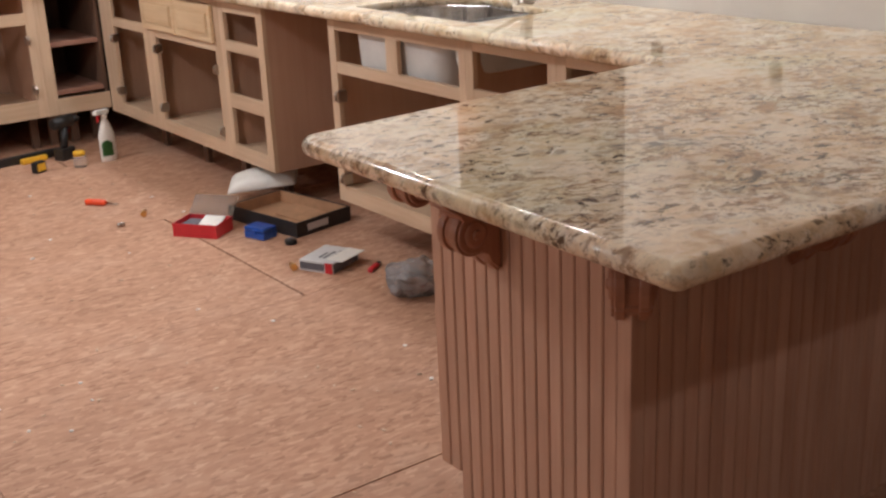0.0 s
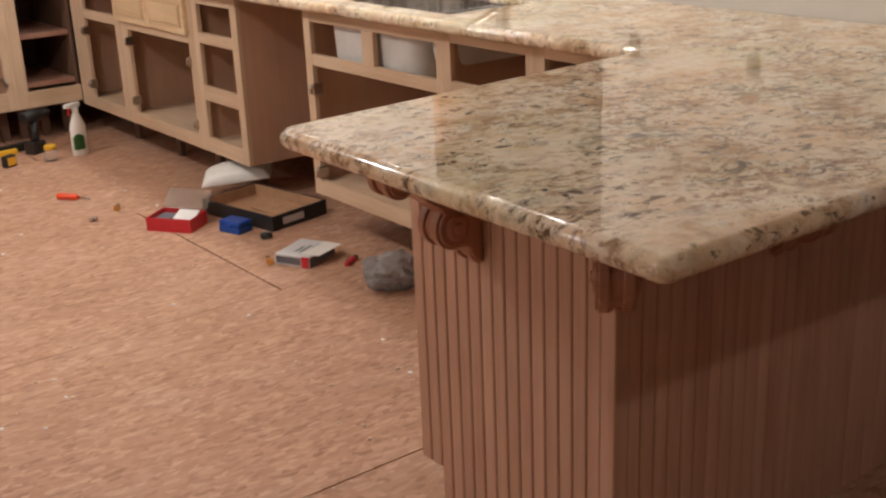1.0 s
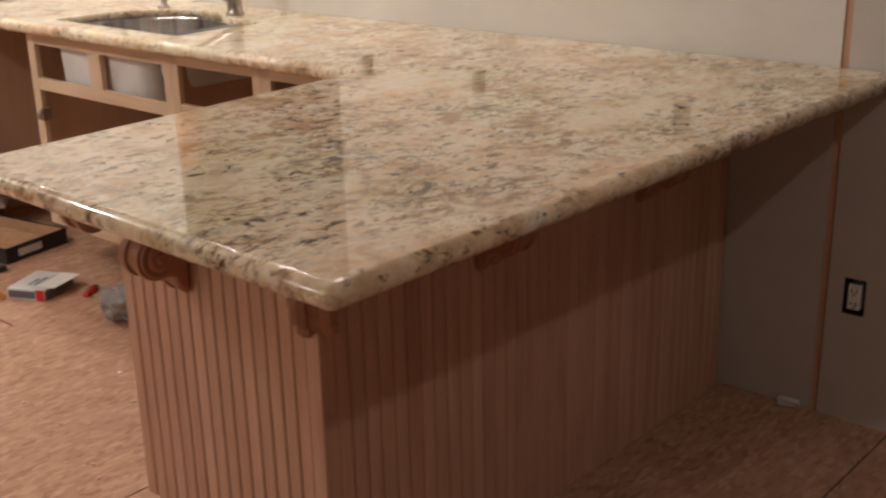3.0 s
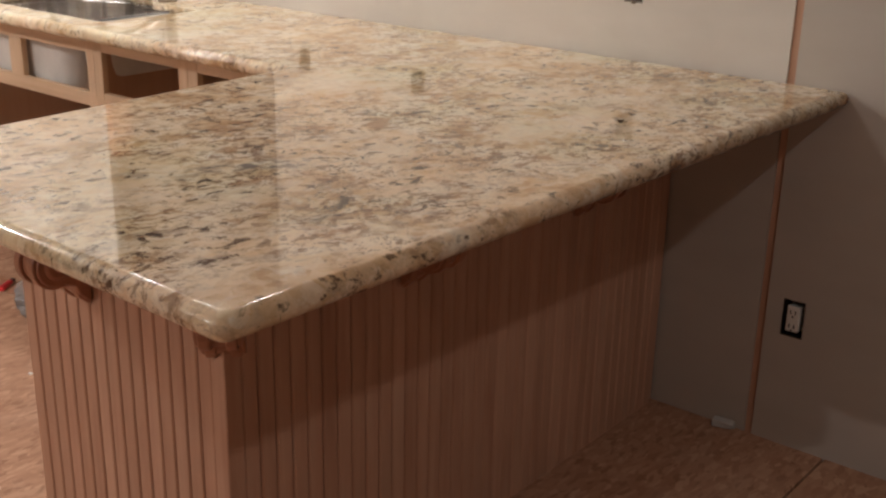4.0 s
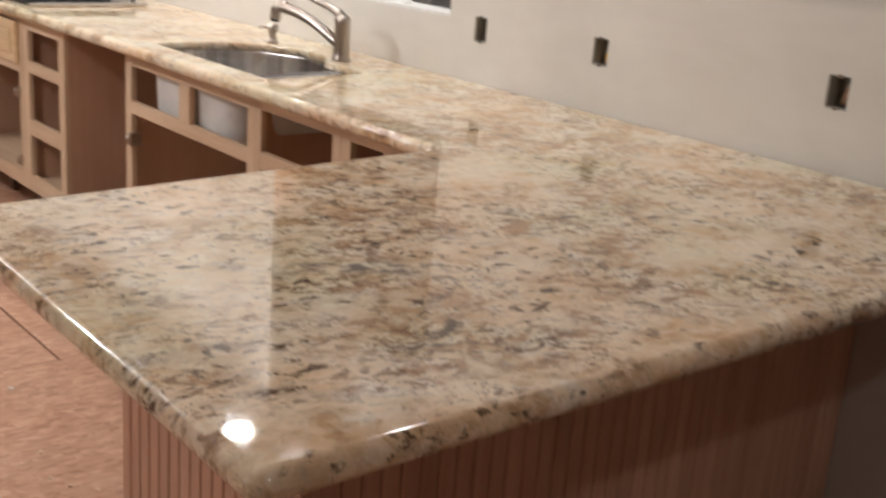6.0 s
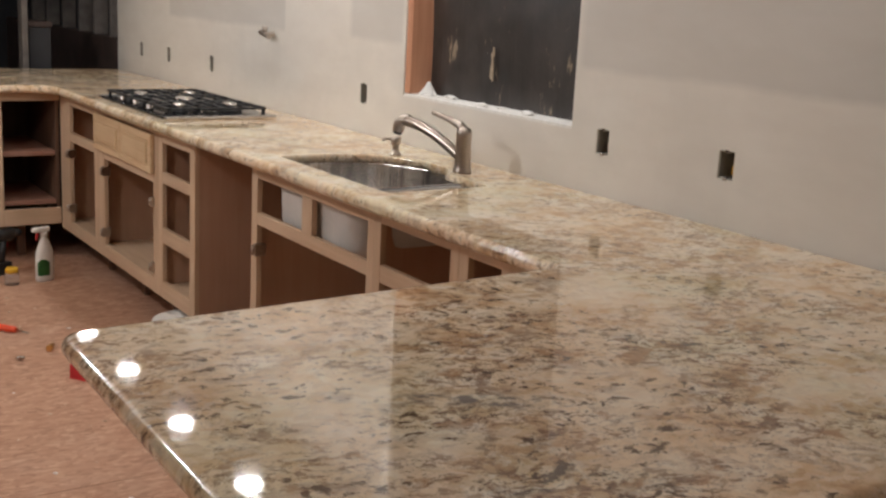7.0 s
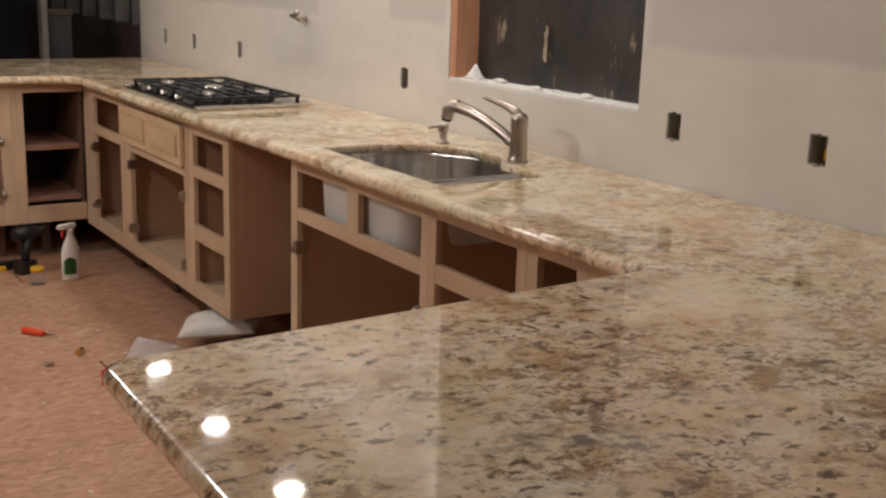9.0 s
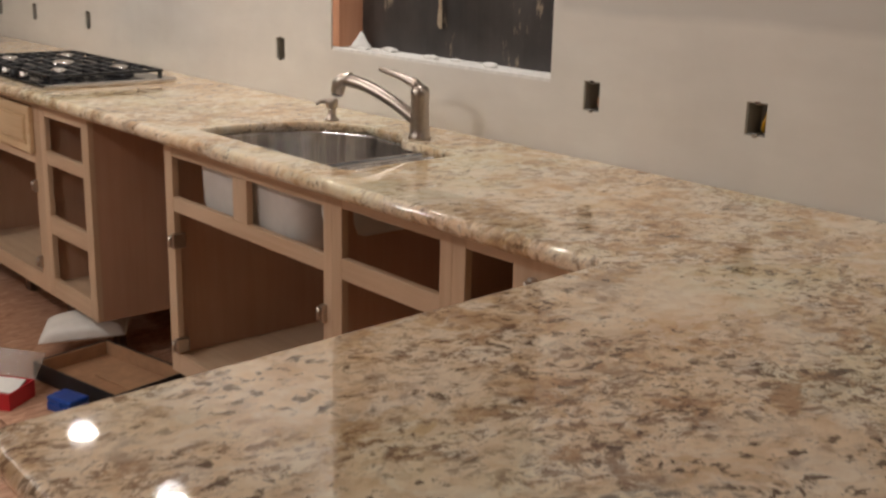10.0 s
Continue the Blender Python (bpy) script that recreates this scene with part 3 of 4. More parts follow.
def counter_slab(name, outline, hole=None, z0=TOP - 0.039, z1=TOP, r=0.0192, seg=6, label=""):
    """Slab with a rounded edge all round; outline runs anticlockwise; hole is a list of points too."""
    bm = bmesh.new()

    def offset(loop, d):
        out = []
        n = len(loop)
        for i in range(n):
            p0, p, p1 = Vector(loop[i - 1]), Vector(loop[i]), Vector(loop[(i + 1) % n])
            a, b2 = (p - p0).normalized(), (p1 - p).normalized()
            na, nb = Vector((-a.y, a.x)), Vector((-b2.y, b2.x))
            k = 1 + na.dot(nb)
            out.append(p + (na + nb) * (d / max(k, 0.3)))
        return out

    steps = []
    for i in range(seg + 1):
        a = i * math.pi / 2 / seg
        steps.append((r * (1 - math.sin(a)), z0 + r * (1 - math.cos(a))))
    for i in range(seg + 1):
        a = i * math.pi / 2 / seg
        steps.append((r * (1 - math.cos(a)), z1 - r * (1 - math.sin(a))))
    rings = []
    for d, z in steps:
        rings.append([bm.verts.new((p.x, p.y, z)) for p in offset(outline, d)])
    n = len(outline)
    for a, b2 in zip(rings, rings[1:]):
        for k in range(n):
            f = bm.faces.new((a[k], a[(k + 1) % n], b2[(k + 1) % n], b2[k]))
            f.smooth, f.material_index = True, 1
    holes = []
    if hole:
        m = len(hole)
        wide = offset(hole, -0.034)
        lo = [bm.verts.new((p.x, p.y, z0)) for p in wide]
        ledge = [bm.verts.new((p.x, p.y, z1 - STONE)) for p in wide]
        low = [bm.verts.new((x, y, z1 - STONE)) for x, y in hole]
        mid = [bm.verts.new((x, y, z1 - 0.003)) for x, y in hole]
        hi = [bm.verts.new((p.x, p.y, z1)) for p in offset(hole, -0.003)]
        for a, b2 in ((lo, ledge), (ledge, low), (low, mid), (mid, hi)):
            for k in range(m):
                bm.faces.new((b2[k], b2[(k + 1) % m], a[(k + 1) % m], a[k])).smooth = True
        holes = [lo, hi]
    for ring, h, up in ((rings[0], holes[0] if holes else None, False), (rings[-1], holes[1] if holes else None, True)):
        es = [bm.edges.get((ring[k], ring[(k + 1) % n])) for k in range(n)]
        if h:
            es += [bm.edges.get((h[k], h[(k + 1) % len(h)])) for k in range(len(h))]
        bmesh.ops.triangle_fill(bm, use_beauty=True, edges=es, normal=(0, 0, 1 if up else -1))
    bmesh.ops.recalc_face_normals(bm, faces=bm.faces[:])
    ob = part(name, bm, GRANITE)
    ob.data.materials.append(GRANITE_EDGE)
    return tagged(ob, label, "countertop")


def rounded(corners, n=5):
    """A closed outline from (x, y, radius) corners, each rounded off."""
    out = []
    for i, (x, y, r) in enumerate(corners):
        p, p0, p1 = Vector((x, y)), Vector(corners[i - 1][:2]), Vector(corners[(i + 1) % len(corners)][:2])
        if r <= 0:
            out.append((x, y))
            continue
        a, b2 = (p0 - p).normalized(), (p1 - p).normalized()
        half = a.angle(b2) / 2
        d = r / math.tan(half)
        s0, s1 = p + a * d, p + b2 * d
        c = p + (a + b2).normalized() * (r / math.sin(half))
        t0 = math.atan2(s0.y - c.y, s0.x - c.x)
        t1 = math.atan2(s1.y - c.y, s1.x - c.x)
        turn = (t1 - t0 + math.pi) % (2 * math.pi) - math.pi
        out += [(c.x + r * math.cos(t0 + turn * k / n), c.y + r * math.sin(t0 + turn * k / n)) for k in range(n + 1)]
    return out


# sink cutout: straight front, bowed back, narrower at the small bowl
SINK_CUT = rounded([(2.283, 2.925, 0.02), (2.635, 2.925, 0.02), (2.645, 3.17, 0.01), (2.70, 3.24, 0.03), (2.715, 3.42, 0.06), (2.63, 3.57, 0.08), (2.45, 3.635, 0.12), (2.283, 3.625, 0.012)], 4)
OUT = rounded([(1.094, 0.985, 0.022), (WALL - 0.003, 0.949, 0), (WALL - 0.003, BACK - 0.003, 0), (-0.6, BACK - 0.003, 0), (-0.6, FAR_EDGE, 0),
               (EDGE, FAR_EDGE, 0.12), (EDGE, 2.042, 0.014), (1.116, 1.990, 0.042)])
counter = counter_slab("countertop", OUT, SINK_CUT, label="polished cream and brown granite countertop with a rounded edge")


# ---- base cabinets ----
def hinge(parent, x, y, z, axis="y", side=1):
    """A bright cup hinge left on the face frame."""
    bm = bmesh.new()
    if axis == "y":
        box(bm, x - 0.012, x + 0.030, y - 0.009, y + 0.009, z - 0.022, z + 0.022, 0.003)
        tube(bm, [(x - 0.014, y + 0.004 * side, z - 0.016), (x - 0.014, y + 0.004 * side, z + 0.016)], 0.007, 8)
    else:
        box(bm, x - 0.009, x + 0.009, y - 0.012, y + 0.030, z - 0.022, z + 0.022, 0.003)
        tube(bm, [(x + 0.004 * side, y - 0.014, z - 0.016), (x + 0.004 * side, y - 0.014, z + 0.016)], 0.007, 8)
    part("hinge", bm, NICKEL, parent, "bare metal hinge")


def foot_blocks(parent, y0, y1, n):
    for k in range(n):
        y = y0 + (y1 - y0) * (k + 0.5) / n
        # feet coloured dark for the shade under the cabinets
        part("foot", boxm(FACE + 0.15, FACE + 0.175, y - 0.025, y + 0.025, 0.0, BOX0 + 0.001), SHADED_INSIDE, parent)


def sink_run_cabinet(y0, y1, stiles, rails, label, feet=1, side0=True):
    """One face-frame base cabinet of the sink run. stiles: (y0, y1, z0, z1); rails the same."""
    ob = thing("base_cabinet", (0, 0, 0), label, "base cabinet", "base cabinets of the sink run")
    t = 0.016
    if side0:
        part("side_panel", boxm(FACE + 0.02, WALL - 0.02, y0 + 0.001, y0 + t, BOX0, BOX1 - 0.001), INSIDE, ob)
    part("side_panel", boxm(FACE + 0.02, WALL - 0.02, y1 - t, y1 - 0.001, BOX0, BOX1 - 0.001), INSIDE, ob)
    part("bottom_panel", boxm(FACE + 0.02, WALL - 0.02, y0 + t, y1 - t, BOX0 + 0.035, BOX0 + 0.05), MAPLE_Y, ob)
    part("back_panel", boxm(WALL - 0.030, WALL - 0.022, y0 + t, y1 - t, BOX0 + 0.05, BOX1 - 0.002), INSIDE, ob)
    for a, b2, z0, z1 in stiles:
        part("stile", boxm(FACE, FACE + 0.02, a, b2, z0, z1, 0.0015), MAPLE, ob)
    for a, b2, z0, z1 in rails:
        part("rail", boxm(FACE + 0.0006, FACE + 0.0195, a, b2, z0, z1, 0.0015), MAPLE_Y, ob)
    foot_blocks(ob, y0, y1, feet)
    return ob


B0, B1 = BOX0, BOX1
# corner unit beside the far run
a = sink_run_cabinet(5.53, 6.13, [(5.53, 5.57, B0, B1), (5.98, 6.148, B0, B1)],
                     [(5.57, 5.98, 0.825, B1), (5.57, 5.98, 0.645, 0.69), (5.57, 5.98, B0, 0.232)], "pale maple corner base cabinet without doors, hinges still attached")
hinge(a, FACE, 5.985, 0.58), hinge(a, FACE, 5.985, 0.30)
# cooktop unit with two false drawer fronts
b = sink_run_cabinet(4.685, 5.53, [(4.685, 4.75, B0, B1), (5.42, 5.53, B0, B1)],
                     [(4.75, 5.42, 0.845, B1), (4.75, 5.42, 0.64, 0.683), (4.75, 5.42, B0, 0.232)], "pale maple cooktop cabinet with two raised-panel drawer fronts", feet=2)
hinge(b, FACE, 5.425, 0.58, side=-1), hinge(b, FACE, 5.425, 0.29, side=-1), hinge(b, FACE, 4.745, 0.56), hinge(b, FACE, 4.745, 0.28)


def raised_panel(parent, y0, y1, z0, z1):
    bm = bmesh.new()
    box(bm, FACE - 0.020, FACE - 0.001, y0, y1, z0, z1, 0.004)
    front = part("drawer_front", bm, MAPLE_DOOR, parent, "raised-panel maple drawer front")
    w = 0.028
    for k, (a0, a1, c0, c1) in enumerate(((y0 + w, y1 - w, z0 + w, z0 + w + 0.006), (y0 + w, y1 - w, z1 - w - 0.006, z1 - w), (y0 + w, y0 + w + 0.006, z0 + w + 0.006, z1 - w - 0.006), (y1 - w - 0.006, y1 - w, z0 + w + 0.006, z1 - w - 0.006))):
        part("bead", boxm(FACE - 0.0235, FACE - 0.0195, a0, a1, c0, c1, 0.001), MAPLE_DOOR, front)
    bm = bmesh.new()
    box(bm, FACE - 0.026, FACE - 0.0195, y0 + w + 0.014, y1 - w - 0.014, z0 + w + 0.012, z1 - w - 0.012, 0.003)
    part("field", bm, MAPLE_DOOR, front)


raised_panel(b, 4.735, 5.120, 0.678, 0.842)
raised_panel(b, 5.128, 5.515, 0.678, 0.842)
# three-drawer bank
c = sink_run_cabinet(4.285, 4.685, [(4.285, 4.338, B0, B1), (4.642, 4.685, B0, B1)],
                     [(4.338, 4.642, 0.822, B1), (4.338, 4.642, 0.655, 0.70), (4.338, 4.642, 0.405, 0.468), (4.338, 4.642, B0, 0.238)], "pale maple three-drawer cabinet with its drawers out")
# sink base
d = sink_run_cabinet(2.925, 3.76, [(3.715, 3.76, B0, B1), (2.925, 2.96, B0, B1), (3.309, 3.378, 0.71, 0.828)],
                     [(2.96, 3.715, 0.828, B1), (2.96, 3.715, 0.668, 0.71), (2.96, 3.715, B0, 0.232)], "pale maple sink cabinet without doors, open false-front slots", side0=False)
hinge(d, FACE, 3.71, 0.58), hinge(d, FACE, 3.71, 0.26), hinge(d, FACE, 2.955, 0.565), hinge(d, FACE, 2.955, 0.27)
part("side_panel", boxm(FACE + 0.02, WALL - 0.02, 2.926, 2.94, BOX0, BOX1 - 0.001), INSIDE, d)
# drawer cabinet and corner unit next to the peninsula
e = sink_run_cabinet(2.495, 2.925, [(2.886, 2.925, B0, B1), (2.495, 2.535, B0, B1)],
                     [(2.535, 2.886, 0.836, B1), (2.535, 2.886, 0.665, 0.716), (2.535, 2.886, B0, 0.232)], "pale maple cabinet with an empty drawer opening")
g = sink_run_cabinet(2.05, 2.495, [(2.455, 2.495, B0, B1), (2.05, 2.316, B0, B1)],
                     [(2.316, 2.455, 0.836, B1), (2.316, 2.455, 0.665, 0.716), (2.316, 2.455, B0, 0.232)], "narrow pale maple corner cabinet with an open slot", feet=1)
hinge(g, FACE, 2.258, 0.80)

# far run
far = thing("base_cabinet", (0, 0, 0), "pale maple end cabinet with dark open shelves", "base cabinet", "base cabinets of the far run")
F0 = 0.19


def far_unit(ob, x0, x1, stiles, rails, shelves=(), lining=INSIDE):
    t = 0.016
    part("side_panel", boxm(x0 + 0.001, x0 + t, FAR_FACE + 0.02, BACK - 0.32, F0, B1 - 0.001), lining, ob)
    part("side_panel", boxm(x1 - t, x1 - 0.001, FAR_FACE + 0.02, BACK - 0.32, F0, B1 - 0.001), lining, ob)
    part("back_panel", boxm(x0 + t, x1 - t, BACK - 0.33, BACK - 0.322, F0 + 0.05, B1 - 0.002), lining, ob)
    part("bottom_panel", boxm(x0 + t, x1 - t, FAR_FACE + 0.02, BACK - 0.335, F0 + 0.035, F0 + 0.05), MAPLE_X, ob)
    for a0, a1, z0, z1 in stiles:
        part("stile", boxm(a0, a1, FAR_FACE, FAR_FACE + 0.02, z0, z1, 0.0015), MAPLE, ob)
    for a0, a1, z0, z1 in rails:
        part("rail", boxm(a0, a1, FAR_FACE + 0.0006, FAR_FACE + 0.0195, z0, z1, 0.0015), MAPLE_X, ob)
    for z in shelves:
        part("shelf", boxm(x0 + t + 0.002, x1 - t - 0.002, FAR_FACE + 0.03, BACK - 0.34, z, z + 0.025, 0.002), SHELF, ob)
    for k in range(3):
        x = x0 + 0.05 + (x1 - x0 - 0.1) * k / 2
        part("foot", boxm(x - 0.02, x + 0.02, FAR_FACE + 0.15, FAR_FACE + 0.175, 0, F0), SHADED_INSIDE, ob)


# lining darkened in colour for the unlit depth of this corner unit
far_unit(far, 1.90, FACE - 0.002, [(1.90, 1.958, F0, B1)], [(1.958, FACE - 0.002, 0.83, B1), (1.958, FACE - 0.002, F0, 0.275)], (0.29, 0.545), SHADED_INSIDE)
far2 = thing("base_cabinet", (0, 0, 0), "pale maple end cabinet with an empty drawer opening", "base cabinet", "base cabinets of the far run")
far_unit(far2, 1.05, 1.90, [(1.848, 1.90, F0, B1), (1.05, 1.10, F0, B1)], [(1.10, 1.848, 0.835, B1), (1.10, 1.848, 0.68, 0.74), (1.10, 1.848, F0, 0.285)])
hinge(far2, 1.845, FAR_FACE, 0.60, "x"), hinge(far2, 1.845, FAR_FACE, 0.34, "x")
far3 = thing("base_cabinet", (0, 0, 0), "pale maple end cabinet without doors", "base cabinet", "base cabinets of the far run")
far_unit(far3, 0.20, 1.05, [(1.0, 1.05, F0, B1), (0.20, 0.25, F0, B1)], [(0.25, 1.0, 0.835, B1), (0.25, 1.0, 0.68, 0.74), (0.25, 1.0, F0, 0.285)])

# peninsula cabinet
pen = thing("peninsula_cabinet", (0, 0, 0), "alder beadboard peninsula cabinet under the granite overhang", "cabinet")
part("carcass", boxm(BODY_X + 0.022, WALL - 0.01, BODY_Y0 + 0.022, BODY_Y1 - 0.08, 0.0, B1 + 0.001), INSIDE, pen)
bm = bmesh.new()
box(bm, BODY_X + 0.022, FACE - 0.02, BODY_Y1 - 0.08, BODY_Y1, 0.11, B1)
part("face_side", bm, MAPLE, pen)
part("corner_post", boxm(BODY_X - 0.001, BODY_X + 0.034, BODY_Y0 - 0.001, BODY_Y0 + 0.034, 0.0, B1, 0.003), BEAD, pen, "plain square corner post")


# ---- sink ----
sink = thing("sink", (0, 0, 0), "undermount stainless steel double-bowl kitchen sink", "sink")


def bowl(name, outline, depth, label):
    """A bowl open at the top, with an inner steel skin and an outer coated shell."""
    cx = sum(p[0] for p in outline) / len(outline)
    cy = sum(p[1] for p in outline) / len(outline)

    def skin(grow, zb):
        bm = bmesh.new()
        rings = []
        for s, z in ((1.03 + grow, TOP - STONE - 0.0008), (1.0 + grow, TOP - STONE - 0.0015), (0.99 + grow, TOP - STONE - 0.014), (0.965 + grow, zb + 0.04), (0.93 + grow, zb + 0.012), (0.84 + grow, zb)):
            rings.append([bm.verts.new((cx + (x - cx) * s, cy + (y - cy) * s, z)) for x, y in outline])
        n = len(outline)
        for a0, b0 in zip(rings, rings[1:]):
            for k in range(n):
                bm.faces.new((a0[k], a0[(k + 1) % n], b0[(k + 1) % n], b0[k])).smooth = True
        bm.faces.new(rings[-1])
        bmesh.ops.recalc_face_normals(bm, faces=bm.faces[:])
        return bm

    inner = part(name, skin(0.0, TOP - depth), SINK_STEEL, sink, label)
    outer = skin(0.012, TOP - depth - 0.006)
    bmesh.ops.delete(outer, geom=[f for f in outer.faces if f.calc_center_median().z > TOP - STONE - 0.005], context="FACES")
    part("outer_shell", outer, COATING, inner, "grey-white sound-deadening coating")
    bm = bmesh.new()
    lathe(bm, [(0.042, TOP - depth + 0.001), (0.040, TOP - depth + 0.004), (0.030, TOP - depth + 0.002)], 18, (cx, cy, 0))
    part("drain", bm, STEEL, inner)


bowl("large_bowl", rounded([(2.275, 3.085, 0.07), (2.66, 3.085, 0.07), (2.70, 3.22, 0.10), (2.725, 3.42, 0.10), (2.64, 3.58, 0.10), (2.45, 3.645, 0.14), (2.275, 3.635, 0.05)], 8), 0.24, "deep rounded steel bowl")
bowl("small_bowl", rounded([(2.275, 2.90, 0.04), (2.645, 2.90, 0.04), (2.65, 3.045, 0.04), (2.275, 3.045, 0.04)], 5), 0.16, "shallow steel bowl")
bm = bmesh.new()
tube(bm, [(2.28 + 0.38 * k / 10, 3.066 + 0.02 * math.sin(math.pi * k / 10), TOP - STONE - 0.010 - 0.004 * math.sin(math.pi * k / 10)) for k in range(11)], 0.0185, 12)
part("divider", bm, STEEL, sink, "low rounded divider")

# ---- faucet ----
fx, fy = 2.70, 3.163
fau = thing("faucet", (fx, fy, TOP), "brushed nickel single-lever pull-out kitchen faucet", "faucet")
bm = bmesh.new()
lathe(bm, [(0.030, 0), (0.031, 0.006), (0.0275, 0.012), (0.0265, 0.03), (0.0245, 0.10), (0.0255, 0.118), (0.0255, 0.130), (0.020, 0.142), (0.008, 0.147)], 20, (0, 0, 0))
part("body", bm, NICKEL, fau)
SX, SY = -0.30, 0.95   # way of the spout
L = 0.255
bm = bmesh.new()
pts, rad = [], []
for i in range(15):
    u = i / 14
    d2 = L * u
    z = 0.045 + 0.095 * math.sin(u * math.pi * 0.48)
    pts.append((SX * d2, SY * d2, z))
    rad.append(0.0185 - 0.002 * math.sin(u * math.pi))
tube(bm, pts, rad, 14)
part("spout", bm, NICKEL, fau)
px, py, pz = pts[-1]
bm = bmesh.new()
tube(bm, [(px - SX * 0.025, py - SY * 0.025, pz + 0.006), (px, py, pz), (px + SX * 0.018, py + SY * 0.018, pz - 0.014), (px + SX * 0.024, py + SY * 0.024, pz - 0.038)], [0.016, 0.0195, 0.021, 0.019], 14)
head = part("spray_head", bm, NICKEL, fau, "pull-out spray head")
bm = bmesh.new()
tube(bm, [(px + SX * 0.024, py + SY * 0.024, pz - 0.038), (px + SX * 0.026, py + SY * 0.026, pz - 0.046)], [0.0165, 0.015], 14)
part("aerator", bm, BLACK, head)
bm = bmesh.new()
lv = [(0, 0, 0.130), (SX * 0.02, SY * 0.02, 0.150), (SX * 0.06, SY * 0.06, 0.163), (SX * 0.11, SY * 0.11, 0.174), (SX * 0.135, SY * 0.135, 0.178)]
tube(bm, lv, [0.019, 0.014, 0.010, 0.008, 0.005], 12)
part("lever", bm, NICKEL, fau, "slim lever handle")

soap = thing("soap_dispenser", (2.69, 3.56, TOP), "short brushed nickel soap dispenser on the counter", "soap dispenser")
bm = bmesh.new()
lathe(bm, [(0.020, 0), (0.021, 0.005), (0.014, 0.010), (0.012, 0.03), (0.015, 0.034)], 16, (0, 0, 0))
part("base", bm, NICKEL, soap)
bm = bmesh.new()
lathe(bm, [(0.012, 0.034), (0.018, 0.040), (0.019, 0.060), (0.013, 0.066)], 16, (0, 0, 0))
tube(bm, [(0, 0, 0.054), (-0.03, 0.016, 0.056), (-0.042, 0.022, 0.048)], [0.007, 0.006, 0.005], 8)
part("pump_head", bm, NICKEL, soap)

# ---- cooktop ----
cook = thing("gas_cooktop", (0, 0, 0), "black five-burner gas cooktop with cast-iron grates", "cooktop")
CX0, CX1, CY0, CY1 = 2.245, 2.725, 4.61, 5.47
part("glass_plate", boxm(CX0, CX1, CY0, CY1, TOP + 0.0005, TOP + 0.012, 0.003), BLACK_GLASS, cook, "glossy black cooktop plate")
for y0, y1 in ((CY0 - 0.012, CY0 + 0.012), (CY1 - 0.012, CY1 + 0.012)):
    part("side_trim", boxm(CX0 - 0.004, CX1 + 0.004, y0, y1, TOP + 0.0008, TOP + 0.016, 0.004), STEEL, cook, "stainless side trim")
BURN = [(2.37, 4.80, 0.036), (2.60, 4.80, 0.044), (2.485, 5.04, 0.056), (2.37, 5.28, 0.044), (2.60, 5.28, 0.036)]
for x, y, r in BURN:
    bm = bmesh.new()
    lathe(bm, [(r * 1.25, 0.012), (r * 1.2, 0.018), (r, 0.020), (r, 0.024)], 20, (x, y, TOP))
    bn = part("burner", bm, IRON, cook)
    bm = bmesh.new()
    lathe(bm, [(r * 0.80, 0.024), (r * 0.80, 0.044), (r * 0.55, 0.049)], 20, (x, y, TOP))
    part("burner_cap", bm, STEEL, bn, "bright burner cap")
for y0, y1 in ((4.645, 4.905), (4.915, 5.165), (5.175, 5.435)):
    bm = bmesh.new()
    z0, z1 = TOP + 0.034, TOP + 0.044
    box(bm, CX0 + 0.025, CX1 - 0.025, y0, y0 + 0.012, z0, z1, 0.002)
    box(bm, CX0 + 0.025, CX1 - 0.025, y1 - 0.012, y1, z0, z1, 0.002)
    for k in range(8):
        x = CX0 + 0.025 + k * (CX1 - CX0 - 0.062) / 7
        box(bm, x, x + 0.012, y0, y1, z0, z1, 0.002)
    ym = (y0 + y1) / 2
    for x0, x1 in ((CX0 + 0.03, CX0 + 0.10), (CX1 - 0.10, CX1 - 0.03), (CX0 + 0.16, CX0 + 0.32)):
        box(bm, x0, x1, ym - 0.005, ym + 0.005, z0, z1 + 0.002, 0.002)
    for x in (CX0 + 0.03, CX1 - 0.042):
        for y in (y0, y1 - 0.012):
            box(bm, x, x + 0.012, y, y + 0.012, TOP + 0.010, z0 + 0.003)
    part("grate", bm, IRON, cook, "black cast-iron grate")
for k in range(5):
    bm = bmesh.new()
    y = 4.88 + k * 0.085
    lathe(bm, [(0.019, 0.012), (0.018, 0.020), (0.015, 0.034), (0.012, 0.036)], 16, (CX0 + 0.012 + 0.018, y, TOP))
    box(bm, CX0 + 0.028, CX0 + 0.032, y - 0.014, y + 0.014, TOP + 0.034, TOP + 0.042, 0.001)
    part("knob", bm, IRON if k % 2 else STEEL, cook, "worn black control knob" if k % 2 else "steel control knob")

# pot filler stub over the cooktop
fil = thing("pot_filler_valve", (WALL, 4.972, 1.248), "capped pot filler pipe stub on the wall", "valve")
bm = bmesh.new()
tube(bm, [(0.05, 0, 0), (-0.05, 0, 0)], 0.011, 10)
part("pipe", bm, NICKEL, fil)
bm = bmesh.new()
tube(bm, [(-0.045, -0.045, -0.006), (-0.045, 0.05, 0.006)], [0.012, 0.010], 10)
tube(bm, [(-0.045, 0.0, 0.0), (-0.045, 0.0, 0.034)], [0.010, 0.013], 10)
part("valve_body", bm, NICKEL, fil)


